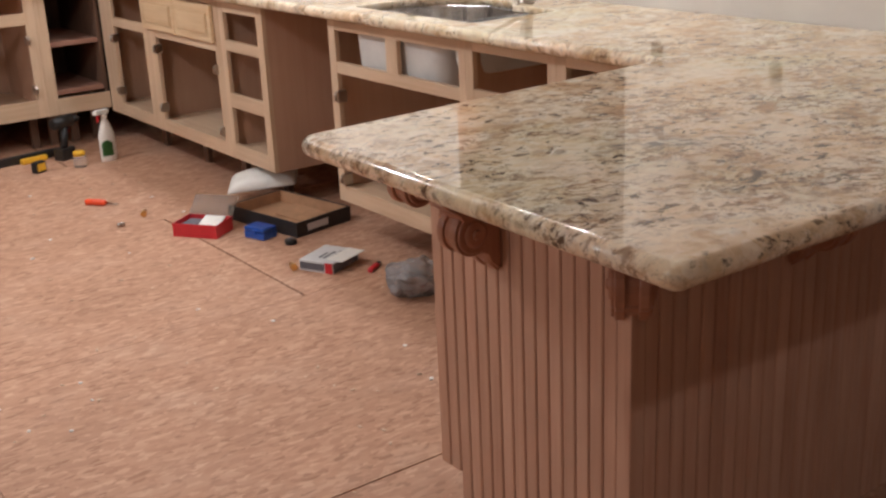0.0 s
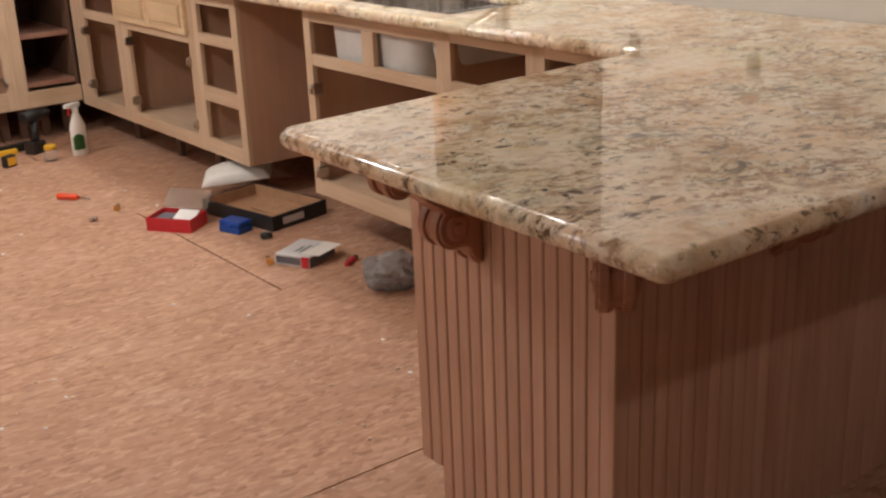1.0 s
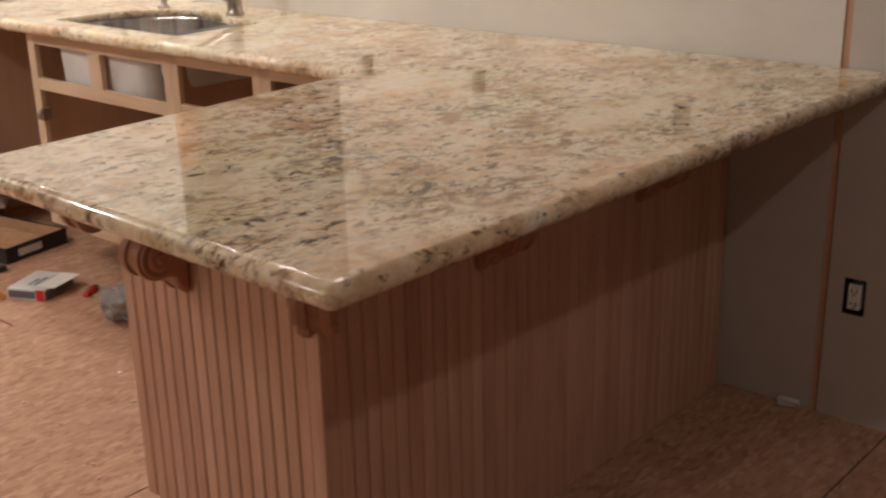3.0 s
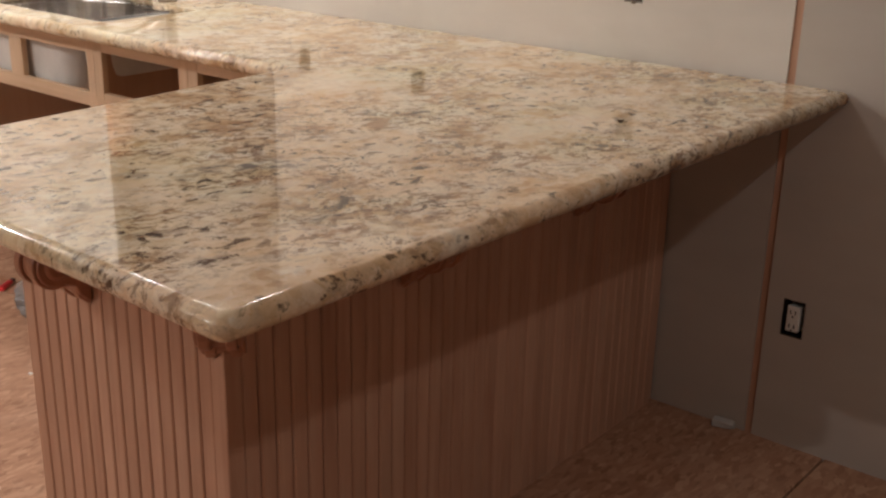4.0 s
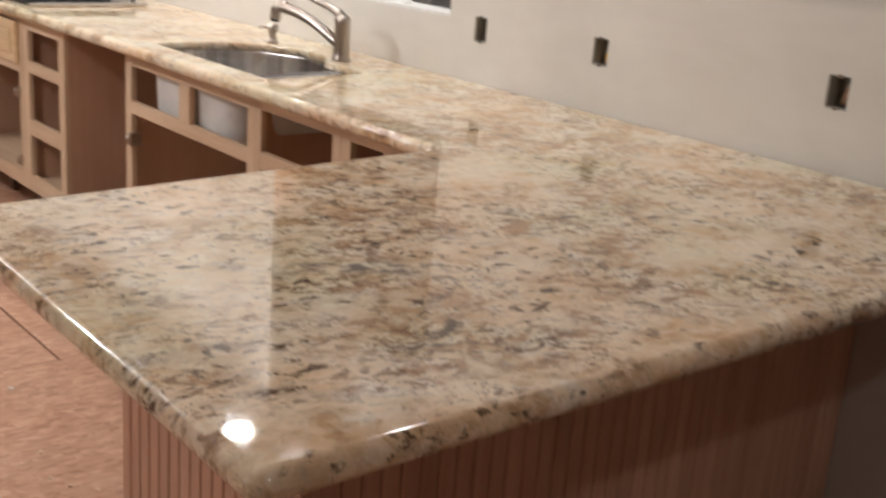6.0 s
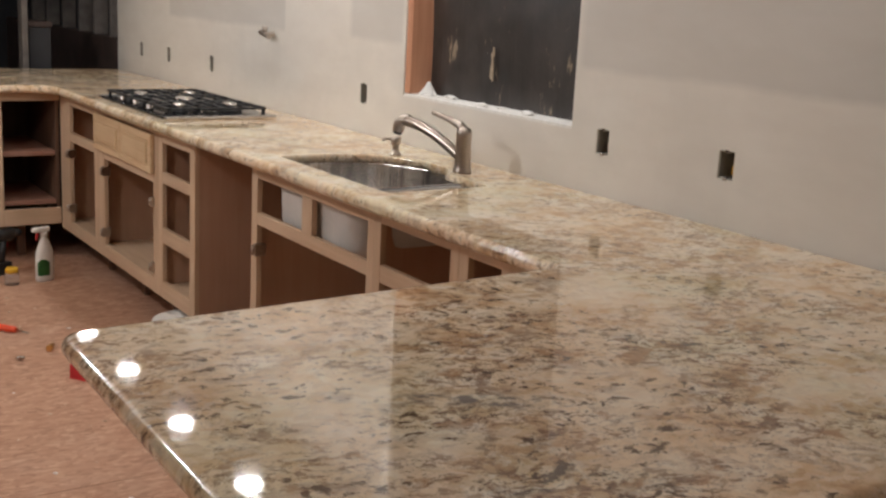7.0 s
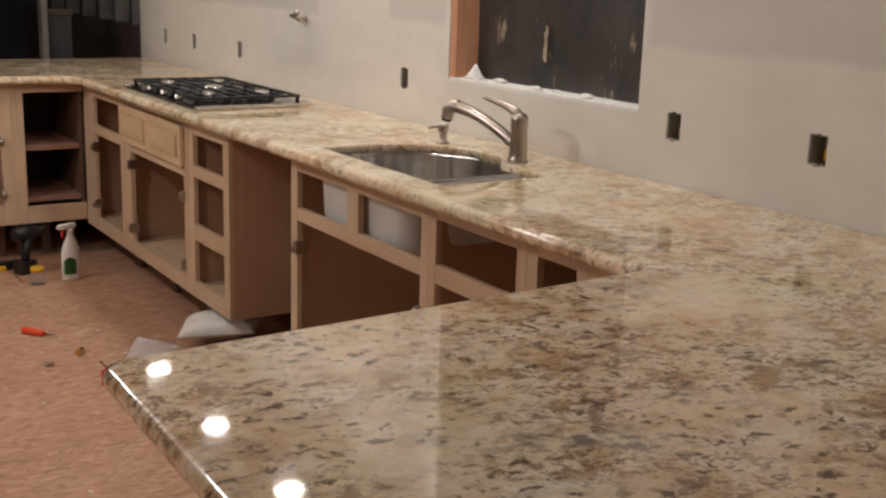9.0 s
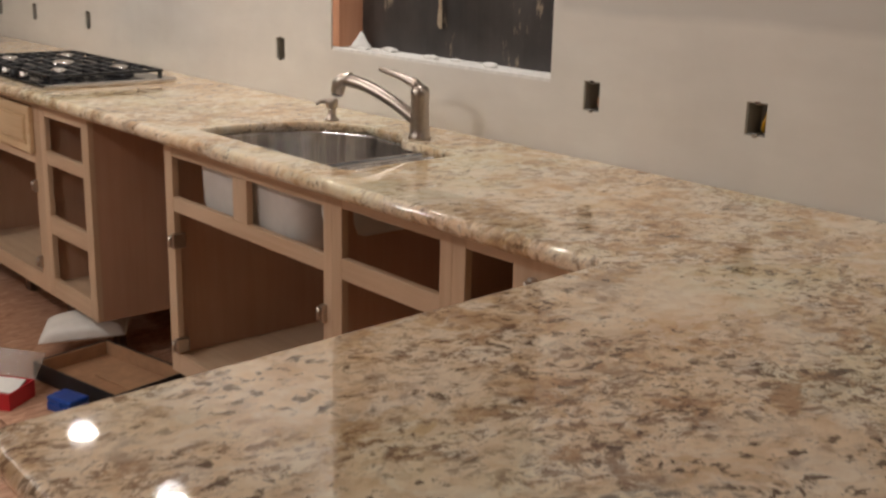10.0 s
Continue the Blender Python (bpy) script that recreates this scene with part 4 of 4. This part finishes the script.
# ---- corbels under the overhang ----
def corbel_outline(grow=0.0):
    """Side view of a double scroll: out along -x, down along -z; grow swells the front."""
    g = grow
    out = [(0, 0), (-0.205 - g, 0)]
    # upper volute under the cap
    out += [(-0.178 + (0.030 + g) * math.cos(a), -0.034 + (0.030 + g) * math.sin(a)) for a in [radians(150 + 16 * k) for k in range(11)]]
    # hollow sweep to the lower volute
    out += [(-0.150 + 0.055 * u, -0.052 - (0.052 + 0.4 * g) * u ** 0.6 + g * 0.3) for u in (0.25, 0.5, 0.75, 1.0)]
    out += [(-0.060 + (0.040 + g) * math.cos(a), -0.148 + (0.040 + g) * math.sin(a)) for a in [radians(132 + 17 * k) for k in range(10)]]
    out += [(-0.030, -0.196), (-0.022, -0.214 - g), (-0.008, -0.228 - g), (0, -0.232 - g)]
    return out


def corbel_slice(grow, w0, w1, bev):
    bm = bmesh.new()
    prism(bm, corbel_outline(grow), w0, w1)
    bmesh.ops.transform(bm, matrix=Matrix(((1, 0, 0, 0), (0, 0, 1, 0), (0, 1, 0, 0), (0, 0, 0, 1))), verts=bm.verts[:])
    bmesh.ops.recalc_face_normals(bm, faces=bm.faces[:])
    rims = [e for e in bm.edges if any(len(f.verts) > 4 for f in e.link_faces)]
    bmesh.ops.bevel(bm, geom=rims, offset=bev, segments=2, profile=0.5, affect="EDGES")
    bmesh.ops.triangulate(bm, faces=[f for f in bm.faces if len(f.verts) > 4])
    return bm


CORBELS = [(BODY_X - 0.001, 1.752, 0), (BODY_X + 0.010, BODY_Y0 + 0.010, 45), (1.86, BODY_Y0 - 0.001, 90), (2.445, BODY_Y0 - 0.001, 90)]
for x, y, turn in CORBELS:
    cb = thing("corbel", (x, y, B1 - 0.0005), "carved reddish wooden scroll corbel under the counter", "corbel", "corbels under the overhang", turn=turn)
    br = part("bracket", corbel_slice(0.0, -0.036, 0.036, 0.003), CORBEL, cb)
    for w0, w1 in ((-0.030, -0.011), (0.011, 0.030)):
        part("rib", corbel_slice(0.006, w0, w1, 0.003), CORBEL, br, "raised rounded rib")
    for cx, cz, rr in ((-0.178, -0.034, 0.020), (-0.060, -0.148, 0.027)):
        for side in (-1, 1):
            eye = bmesh.new()
            tube(eye, [(cx, side * 0.0345, cz), (cx, side * 0.0385, cz), (cx, side * 0.040, cz)], [rr, rr, rr * 0.7], 18)
            tube(eye, [(cx, side * 0.0395, cz), (cx, side * 0.044, cz)], [rr * 0.42, rr * 0.3], 12)
            part("scroll_eye", eye, CORBEL, br, "turned scroll eye")
    part("cap_plate", boxm(-0.212, -0.001, -0.042, 0.042, -0.013, -0.0003, 0.003), CORBEL, cb)


# ---- things on the floor ----
def bottle():
    ob = thing("spray_bottle", (2.045, 5.74, 0), "white trigger spray bottle with a green label", "spray bottle", turn=20)
    bm = bmesh.new()
    out = []
    prof = [(0.045, 0.0, 1), (0.048, 0.006, 1), (0.048, 0.10, 1), (0.046, 0.14, 1), (0.034, 0.175, 1), (0.020, 0.205, 1), (0.015, 0.215, 1), (0.015, 0.225, 1)]
    lathe(bm, [(r, z) for r, z, _ in prof], 20, (0, 0, 0))
    for v in bm.verts:
        v.co.y *= 0.62 if v.co.z < 0.18 else 0.8
    part("bottle", bm, WHITE, ob)
    bm = bmesh.new()
    for k in range(9):
        a0 = radians(-160 + 10 * k)
        out.append((0.0485 * math.cos(a0), 0.0485 * 0.62 * math.sin(a0)))
    lo = [bm.verts.new((x * 1.006, y * 1.012, 0.03)) for x, y in out]
    mid = [bm.verts.new((x * 1.006, y * 1.012, 0.085)) for x, y in out]
    hi = [bm.verts.new((x * 1.006, y * 1.012, 0.112 - 0.0012 * (k - 4) ** 2)) for k, (x, y) in enumerate(out)]
    for r0, r1 in ((lo, mid), (mid, hi)):
        for k in range(8):
            bm.faces.new((r0[k], r0[k + 1], r1[k + 1], r1[k]))
    bmesh.ops.solidify(bm, geom=bm.faces[:], thickness=0.0006)
    part("label", bm, GREEN, ob, "dark green label")
    bm = bmesh.new()
    box(bm, -0.055, 0.028, -0.013, 0.013, 0.243, 0.268, 0.006)
    lathe(bm, [(0.017, 0.222), (0.017, 0.243)], 14, (0, 0, 0))
    box(bm, -0.064, -0.054, -0.009, 0.009, 0.246, 0.264, 0.002)
    tr = part("trigger_head", bm, WHITE, ob, "white sprayer head")
    bm = bmesh.new()
    tube(bm, [(-0.030, 0, 0.245), (-0.040, 0, 0.228), (-0.042, 0, 0.205)], [0.006, 0.007, 0.005], 8)
    part("trigger", bm, RED, tr, "red trigger")


def drill():
    ob = thing("cordless_drill", (1.88, 5.93, 0), "black cordless drill standing on its battery", "power drill", turn=25)
    part("battery", boxm(-0.045, 0.045, -0.036, 0.036, 0.0, 0.065, 0.008), BLACK, ob)
    bm = bmesh.new()
    tube(bm, [(0.0, 0, 0.06), (0.008, 0, 0.10), (0.016, 0, 0.17)], [0.021, 0.019, 0.024], 12)
    part("grip", bm, BLACK, ob)
    bm = bmesh.new()
    tube(bm, [(-0.055, 0, 0.195), (-0.05, 0, 0.195), (0.07, 0, 0.195), (0.075, 0, 0.195)], [0.022, 0.032, 0.032, 0.024], 14)
    part("motor_housing", bm, BLACK, ob)
    bm = bmesh.new()
    tube(bm, [(0.075, 0, 0.195), (0.11, 0, 0.195), (0.125, 0, 0.195)], [0.022, 0.018, 0.010], 12)
    part("chuck", bm, IRON, ob)
    part("trigger", boxm(0.026, 0.042, -0.008, 0.008, 0.135, 0.165, 0.004), RED, ob, "red trigger")


def jar():
    ob = thing("small_jar", (1.885, 5.72, 0), "small clear jar with a yellow cap on the floor", "jar")
    bm = bmesh.new()
    lathe(bm, [(0.032, 0), (0.034, 0.004), (0.034, 0.05), (0.028, 0.058)], 18, (0, 0, 0))
    part("glass", bm, CLEAR, ob)
    bm = bmesh.new()
    lathe(bm, [(0.030, 0.058), (0.030, 0.078), (0.026, 0.081)], 18, (0, 0, 0))
    part("cap", bm, YELLOW, ob, "yellow cap")


def level():
    ob = thing("yellow_hand_tool", (1.725, 5.99, 0), "yellow and black hand tool lying on the floor", "hand tool", turn=8)
    part("handle", boxm(-0.06, 0.08, -0.016, 0.016, 0.0, 0.028, 0.006), YELLOW, ob)
    part("blade", boxm(-0.20, 0.16, 0.018, 0.046, 0.0, 0.045, 0.006), BLACK, ob, "black body")
    ob2 = thing("tape_measure", (1.685, 5.75, 0), "yellow and black tape measure on the floor", "tape measure", turn=25)
    part("case", boxm(-0.035, 0.035, -0.02, 0.02, 0.0, 0.06, 0.010), BLACK, ob2)
    part("side_plate", boxm(-0.025, 0.025, -0.0225, -0.0195, 0.012, 0.05, 0.001), YELLOW, ob2, "yellow side plate")


def screwdriver():
    ob = thing("screwdriver", (1.70, 4.95, 0.0), "screwdriver with a bright orange handle", "screwdriver", turn=-52)
    bm = bmesh.new()
    tube(bm, [(-0.072, 0, 0.015), (-0.066, 0, 0.015), (-0.02, 0, 0.015), (0.02, 0, 0.015), (0.032, 0, 0.015)], [0.010, 0.0145, 0.0148, 0.0135, 0.009], 12)
    part("handle", bm, ORANGE, ob)
    bm = bmesh.new()
    tube(bm, [(0.032, 0, 0.0145), (0.085, 0, 0.010), (0.095, 0, 0.0095)], [0.0038, 0.0036, 0.002], 8)
    part("shank", bm, STEEL, ob, "bright steel shank")


def brass_fitting(x, y, turn, material=BRASS, label="small brass plumbing fitting on the floor", s=1.0):
    ob = thing("pipe_fitting", (x, y, 0), label, "pipe fitting", turn=turn)
    bm = bmesh.new()
    tube(bm, [(-0.02 * s, 0, 0.014 * s), (0.004 * s, 0, 0.014 * s)], 0.0135 * s, 6)
    part("nut", bm, material, ob)
    bm = bmesh.new()
    tube(bm, [(0.004 * s, 0, 0.014 * s), (0.026 * s, 0, 0.014 * s)], 0.010 * s, 10)
    part("nipple", bm, material, ob)


def tray(ob, w, d, h, t, material, name="tray"):
    bm = bmesh.new()
    box(bm, -w / 2, w / 2, -d / 2, d / 2, 0.0, t)
    box(bm, -w / 2, -w / 2 + t, -d / 2, d / 2, t, h)
    box(bm, w / 2 - t, w / 2, -d / 2, d / 2, t, h)
    box(bm, -w / 2 + t, w / 2 - t, -d / 2, -d / 2 + t, t, h)
    box(bm, -w / 2 + t, w / 2 - t, d / 2 - t, d / 2, t, h)
    return part(name, bm, material, ob)


def red_case():
    ob = thing("parts_case", (1.875, 4.25, 0), "red plastic parts case with its clear lid open", "case", turn=-55)
    tray(ob, 0.20, 0.135, 0.055, 0.004, RED, "red_base")
    bm = bmesh.new()
    box(bm, -0.10, 0.10, -0.002, 0.002, 0, 0.095, 0.001)
    lid = part("lid", bm, SMOKED, ob, "clear hinged lid standing open")
    lid.matrix_basis = pose(0, 0.069, 0.055, -48, 0, 0)
    part("leaflet", boxm(0.0, 0.085, -0.045, 0.045, 0.045, 0.052, 0.001, pose(0, 0, 0.008, 8, 4, 10)), WHITE, ob, "folded white leaflet")
    part("contents", boxm(-0.09, -0.02, -0.06, 0.06, 0.006, 0.04, 0.004), DARK_GREY, ob, "dark small parts")


def blue_case():
    ob = thing("small_case", (2.025, 4.035, 0), "small closed blue plastic case on the floor", "case", turn=-72)
    part("base", boxm(-0.055, 0.055, -0.038, 0.038, 0.0, 0.028, 0.004), BLUE, ob)
    part("lid", boxm(-0.055, 0.055, -0.038, 0.038, 0.029, 0.048, 0.006), BLUE, ob)
    part("latch", boxm(-0.012, 0.012, -0.042, -0.037, 0.018, 0.038, 0.001), BLUE, ob)


def black_box():
    ob = thing("cardboard_tray", (2.223, 4.157, 0), "open black cardboard tray box with brown lining", "box", turn=-79)
    tray(ob, 0.446, 0.29, 0.062, 0.006, CARD_BLACK, "shell")
    part("lining", boxm(-0.215, 0.215, -0.137, 0.137, 0.007, 0.012), CARD, ob, "brown cardboard lining")
    bm = bmesh.new()
    box(bm, -0.212, 0.212, 0.131, 0.1385, 0.013, 0.060)
    box(bm, -0.2165, -0.2115, -0.137, 0.130, 0.013, 0.060)
    part("inner_flap", bm, CARD, ob, "brown inner flap")
    part("side_label", boxm(0.2235, 0.2245, -0.09, 0.02, 0.018, 0.046), GREY_PAPER, ob, "pale printed side label")
    part("folded_flap", boxm(-0.06, 0.20, -0.02, 0.10, 0.013, 0.02, 0.002, pose(0, 0, 0.004, 6, 3, 4)), CARD, ob, "loose brown cardboard flap")


def pouch():
    bm = bmesh.new()
    bmesh.ops.create_grid(bm, x_segments=22, y_segments=14, size=0.5)
    top = [v for v in bm.verts]
    for v in top:
        x, y = v.co.x * 0.30, v.co.y * 0.17
        r = max(0, 1 - (abs(v.co.x) * 2) ** 2.5) * max(0, 1 - (abs(v.co.y) * 2) ** 2.5)
        v.co = Vector((x, y, 0.006 + 0.05 * r ** 0.5 + 0.010 * noise.noise((x * 22, y * 22, 1)) * r))
    ret = bmesh.ops.extrude_face_region(bm, geom=bm.faces[:])
    for v in [g2 for g2 in ret["geom"] if isinstance(g2, bmesh.types.BMVert)]:
        v.co.z = 0.0
    bmesh.ops.recalc_face_normals(bm, faces=bm.faces[:])
    for f in bm.faces:
        f.smooth = True
    ob = thing("plastic_packet", (2.29, 4.50, 0.064), "crumpled white plastic packet lying on the black tray", "packet", turn=-35)
    p = part("packet", bm, WHITE, ob)
    p.matrix_basis = pose(0, 0, 0.02, 10, -6, 0)


def book_box():
    ob = thing("flat_carton", (2.057, 3.555, 0), "flat grey printed carton with a red corner", "carton", turn=-64)
    part("carton", boxm(-0.073, 0.073, -0.088, 0.088, 0.0, 0.042, 0.002), GREY_PAPER, ob)
    part("front_band", boxm(-0.068, 0.036, -0.0895, -0.0885, 0.008, 0.034), DARK_GREY, ob, "dark printed band")
    part("red_corner", boxm(0.040, 0.071, -0.0898, -0.0886, 0.001, 0.041), RED, ob, "red corner stripe")
    part("end_band", boxm(0.0735, 0.0745, -0.084, 0.080, 0.003, 0.036), DARK_GREY, ob, "dark printed end")
    for k in range(3):
        part("print_bar", boxm(0.025 - 0.02 * k, 0.034 - 0.02 * k, -0.05, 0.05 - 0.02 * k, 0.0424, 0.0430), DARK_GREY, ob, "line of dark print")
    part("sheet", boxm(0.03, 0.105, -0.06, 0.085, 0.0436, 0.0448, 0, pose(0, 0, 0, 0, 0, -4)), WHITE, ob, "white instruction sheet on top")


def puck(x, y):
    ob = thing("black_cap", (x, y, 0), "small black round plastic cap", "cap")
    bm = bmesh.new()
    lathe(bm, [(0.022, 0), (0.024, 0.003), (0.024, 0.016), (0.020, 0.020)], 18, (0, 0, 0))
    part("rim", bm, BLACK, ob)
    bm = bmesh.new()
    lathe(bm, [(0.012, 0.020), (0.011, 0.024)], 14, (0, 0, 0))
    part("top", bm, DARK_GREY, ob)


def knife():
    ob = thing("utility_knife", (2.155, 3.40, 0), "small red and black folding knife", "knife", turn=35)
    part("handle", boxm(-0.045, 0.03, -0.010, 0.010, 0.0, 0.016, 0.005), RED, ob)
    part("tip", boxm(0.03, 0.05, -0.008, 0.008, 0.002, 0.014, 0.003), BLACK, ob)


def film_bag():
    bm = bmesh.new()
    bmesh.ops.create_icosphere(bm, subdivisions=4, radius=0.088)
    for v in bm.verts:
        d2 = 1 + 0.35 * noise.noise(v.co * 16) + 0.22 * noise.noise(v.co * 40 + Vector((5, 2, 1)))
        v.co = Vector((v.co.x * d2 * 1.15, v.co.y * d2, max(-0.058, v.co.z * d2 * 0.75) + 0.058))
    ob = thing("plastic_bag", (2.13, 3.10, 0), "crumpled grey translucent plastic bag on the floor", "bag", turn=20)
    part("film", bm, FILM, ob)


bottle(), drill(), jar(), level(), screwdriver()
brass_fitting(1.785, 4.65, 60)
brass_fitting(1.648, 4.57, 10, STEEL, "small grey metal fitting on the floor", 0.7)
brass_fitting(1.93, 3.60, 75)
red_case(), blue_case(), black_box(), pouch(), book_box(), knife(), film_bag()
puck(2.07, 3.87)


# dark room beyond the far counter; its dimness is put into the colours
DIM_STUD = plain("dimmed_stud", (0.15, 0.13, 0.115), 0.8, vary=0.25, scale=14)
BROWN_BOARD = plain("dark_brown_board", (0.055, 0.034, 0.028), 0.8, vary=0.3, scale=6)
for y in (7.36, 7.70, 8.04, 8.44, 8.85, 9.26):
    ob = part("stud", boxm(WALL + 0.004, WALL + 0.094, y - 0.019, y + 0.019, 1.091, CEIL - 0.001, 0.002), DIM_STUD)
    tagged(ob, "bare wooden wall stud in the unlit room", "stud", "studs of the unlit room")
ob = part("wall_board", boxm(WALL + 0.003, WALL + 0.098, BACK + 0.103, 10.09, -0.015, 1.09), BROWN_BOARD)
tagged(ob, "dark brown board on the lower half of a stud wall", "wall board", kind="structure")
ob = part("opening_post", boxm(2.325, 2.36, BACK + 0.13, BACK + 0.22, -0.015, CEIL - 0.001, 0.003), DIM_STUD)
tagged(ob, "bare upright post at the opening to the unlit room", "post")
# plain box for an unidentified dark shape in the unlit room
ob = thing("dark_crate", (2.44, BACK + 0.30, -0.018), "dark tall box standing in the unlit room", "crate")
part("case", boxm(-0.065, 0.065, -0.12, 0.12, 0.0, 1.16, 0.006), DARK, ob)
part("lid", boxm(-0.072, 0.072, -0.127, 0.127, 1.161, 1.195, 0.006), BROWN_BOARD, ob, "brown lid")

# scraps and dust on the floor
random.seed(21)
dust = bmesh.new()
for k in range(170):
    x, y = random.uniform(0.2, 2.2), random.uniform(1.6, 6.2)
    s0 = random.uniform(0.002, 0.007)
    box(dust, -s0, s0, -s0 * 0.5, s0 * 0.5, 0.0, s0 * 0.5, 0, pose(x, y, 0.0002, 0, 0, random.uniform(0, 180)))
tagged(part("wood_chips", dust, plain("pale_chips", (0.62, 0.46, 0.33), 0.8)), "scattered pale wood chips and dust on the floor", "debris", kind="stuff")
flakes = bmesh.new()
for k in range(26):
    x, y = random.uniform(0.4, 2.2), random.uniform(2.2, 5.4)
    s0 = random.uniform(0.003, 0.008)
    box(flakes, -s0, s0, -s0 * 0.7, s0 * 0.7, 0.0, 0.003, 0, pose(x, y, 0.0002, 0, 0, random.uniform(0, 180)))
tagged(part("plaster_flakes", flakes, PLASTER), "white plaster flakes scattered on the floor", "debris", kind="stuff")
scrap = bmesh.new()
box(scrap, -0.012, 0.012, -0.028, 0.028, 0.0, 0.022, 0.004)
for v in scrap.verts:
    v.co += Vector((0.006, 0.004, 0.004)) * noise.noise(v.co * 70)
    v.co.z = max(v.co.z, 0)
ob = part("drywall_scrap", scrap, COATING)
ob.matrix_basis = pose(2.862, 1.15, 0.0005, 0, 0, 8)
tagged(ob, "pale broken drywall scrap at the foot of the wall", "scrap")


# ---- pieces: beadboard strips and strand board sheets ----
STRIP = 0.0373


def strip_mesh(h0, h1, w):
    """A tongue board, rounded at both edges, w wide, standing in the x-z plane with its face at y = 0."""
    bm = bmesh.new()
    prof = [(-w / 2, 0.012), (-w / 2, 0.0028), (-w / 2 + 0.0035, 0.0), (w / 2 - 0.0035, 0.0), (w / 2 - 0.0008, 0.0024), (w / 2 - 0.0008, 0.012)]
    prism(bm, prof, h0, h1)
    me = bpy.data.meshes.new("board")
    bm.to_mesh(me)
    bm.free()
    me.materials.append(BEAD)
    return me


full = strip_mesh(0.0, B1 - 0.001, STRIP - 0.0016)
notch = strip_mesh(0.115, B1 - 0.001, STRIP - 0.0016)
n_front = int((WALL - BODY_X - 0.04) / STRIP) + 1
for k in range(n_front):
    x = BODY_X + 0.036 + STRIP * (k + 0.5)
    if x + STRIP / 2 > WALL:
        break
    ob = new("board", full)
    ob.parent = pen
    ob.matrix_basis = pose(x, BODY_Y0 + 0.003, 0)
for k in range(15):
    y = BODY_Y0 + 0.036 + STRIP * (k + 0.5)
    ob = new("board", notch if y > BODY_Y1 - 0.075 else full)
    ob.parent = pen
    ob.matrix_basis = pose(BODY_X + 0.003, y, 0, 0, 0, -90)
part("panel_core", boxm(BODY_X + 0.012, WALL - 0.004, BODY_Y0 + 0.012, BODY_Y0 + 0.021, 0.0, B1 - 0.002), BEAD, pen)
core = bmesh.new()
box(core, BODY_X + 0.012, BODY_X + 0.021, BODY_Y0 + 0.022, BODY_Y1 - 0.08, 0.0, B1 - 0.002)
box(core, BODY_X + 0.012, BODY_X + 0.021, BODY_Y1 - 0.08, BODY_Y1, 0.116, B1 - 0.002)
part("end_core", core, BEAD, pen)

floor = thing("floor", (0, 0, 0), "bare orange-brown oriented strand board subfloor", "floor", kind="structure")
ROWS_Y = [-6.2, -5.22, -4.0, -2.78, -1.56, -0.335, 0.885, 2.145, 3.345, 4.545, 5.77, BACK - 0.002]
for r, (y0, y1) in enumerate(zip(ROWS_Y, ROWS_Y[1:])):
    shift = 1.83 if r % 2 == 0 else 0.61
    xs = sorted({-6.2, WALL, *[shift + 2.44 * k for k in range(-4, 3) if -6.2 < shift + 2.44 * k < WALL]})
    low = 0.003 if y0 in (0.885, 2.145) else 0.0012
    high = 0.003 if y1 in (0.885, 2.145) else 0.0012
    for x0, x1 in zip(xs, xs[1:]):
        part("sheet", boxm(x0 + (0.0045 if abs(x0 - 1.83) < 0.01 else 0.0012), x1 - (0.0045 if abs(x1 - 1.83) < 0.01 else 0.0012), y0 + low, y1 - high, -0.018, 0.0, 0.0006), OSB, floor)
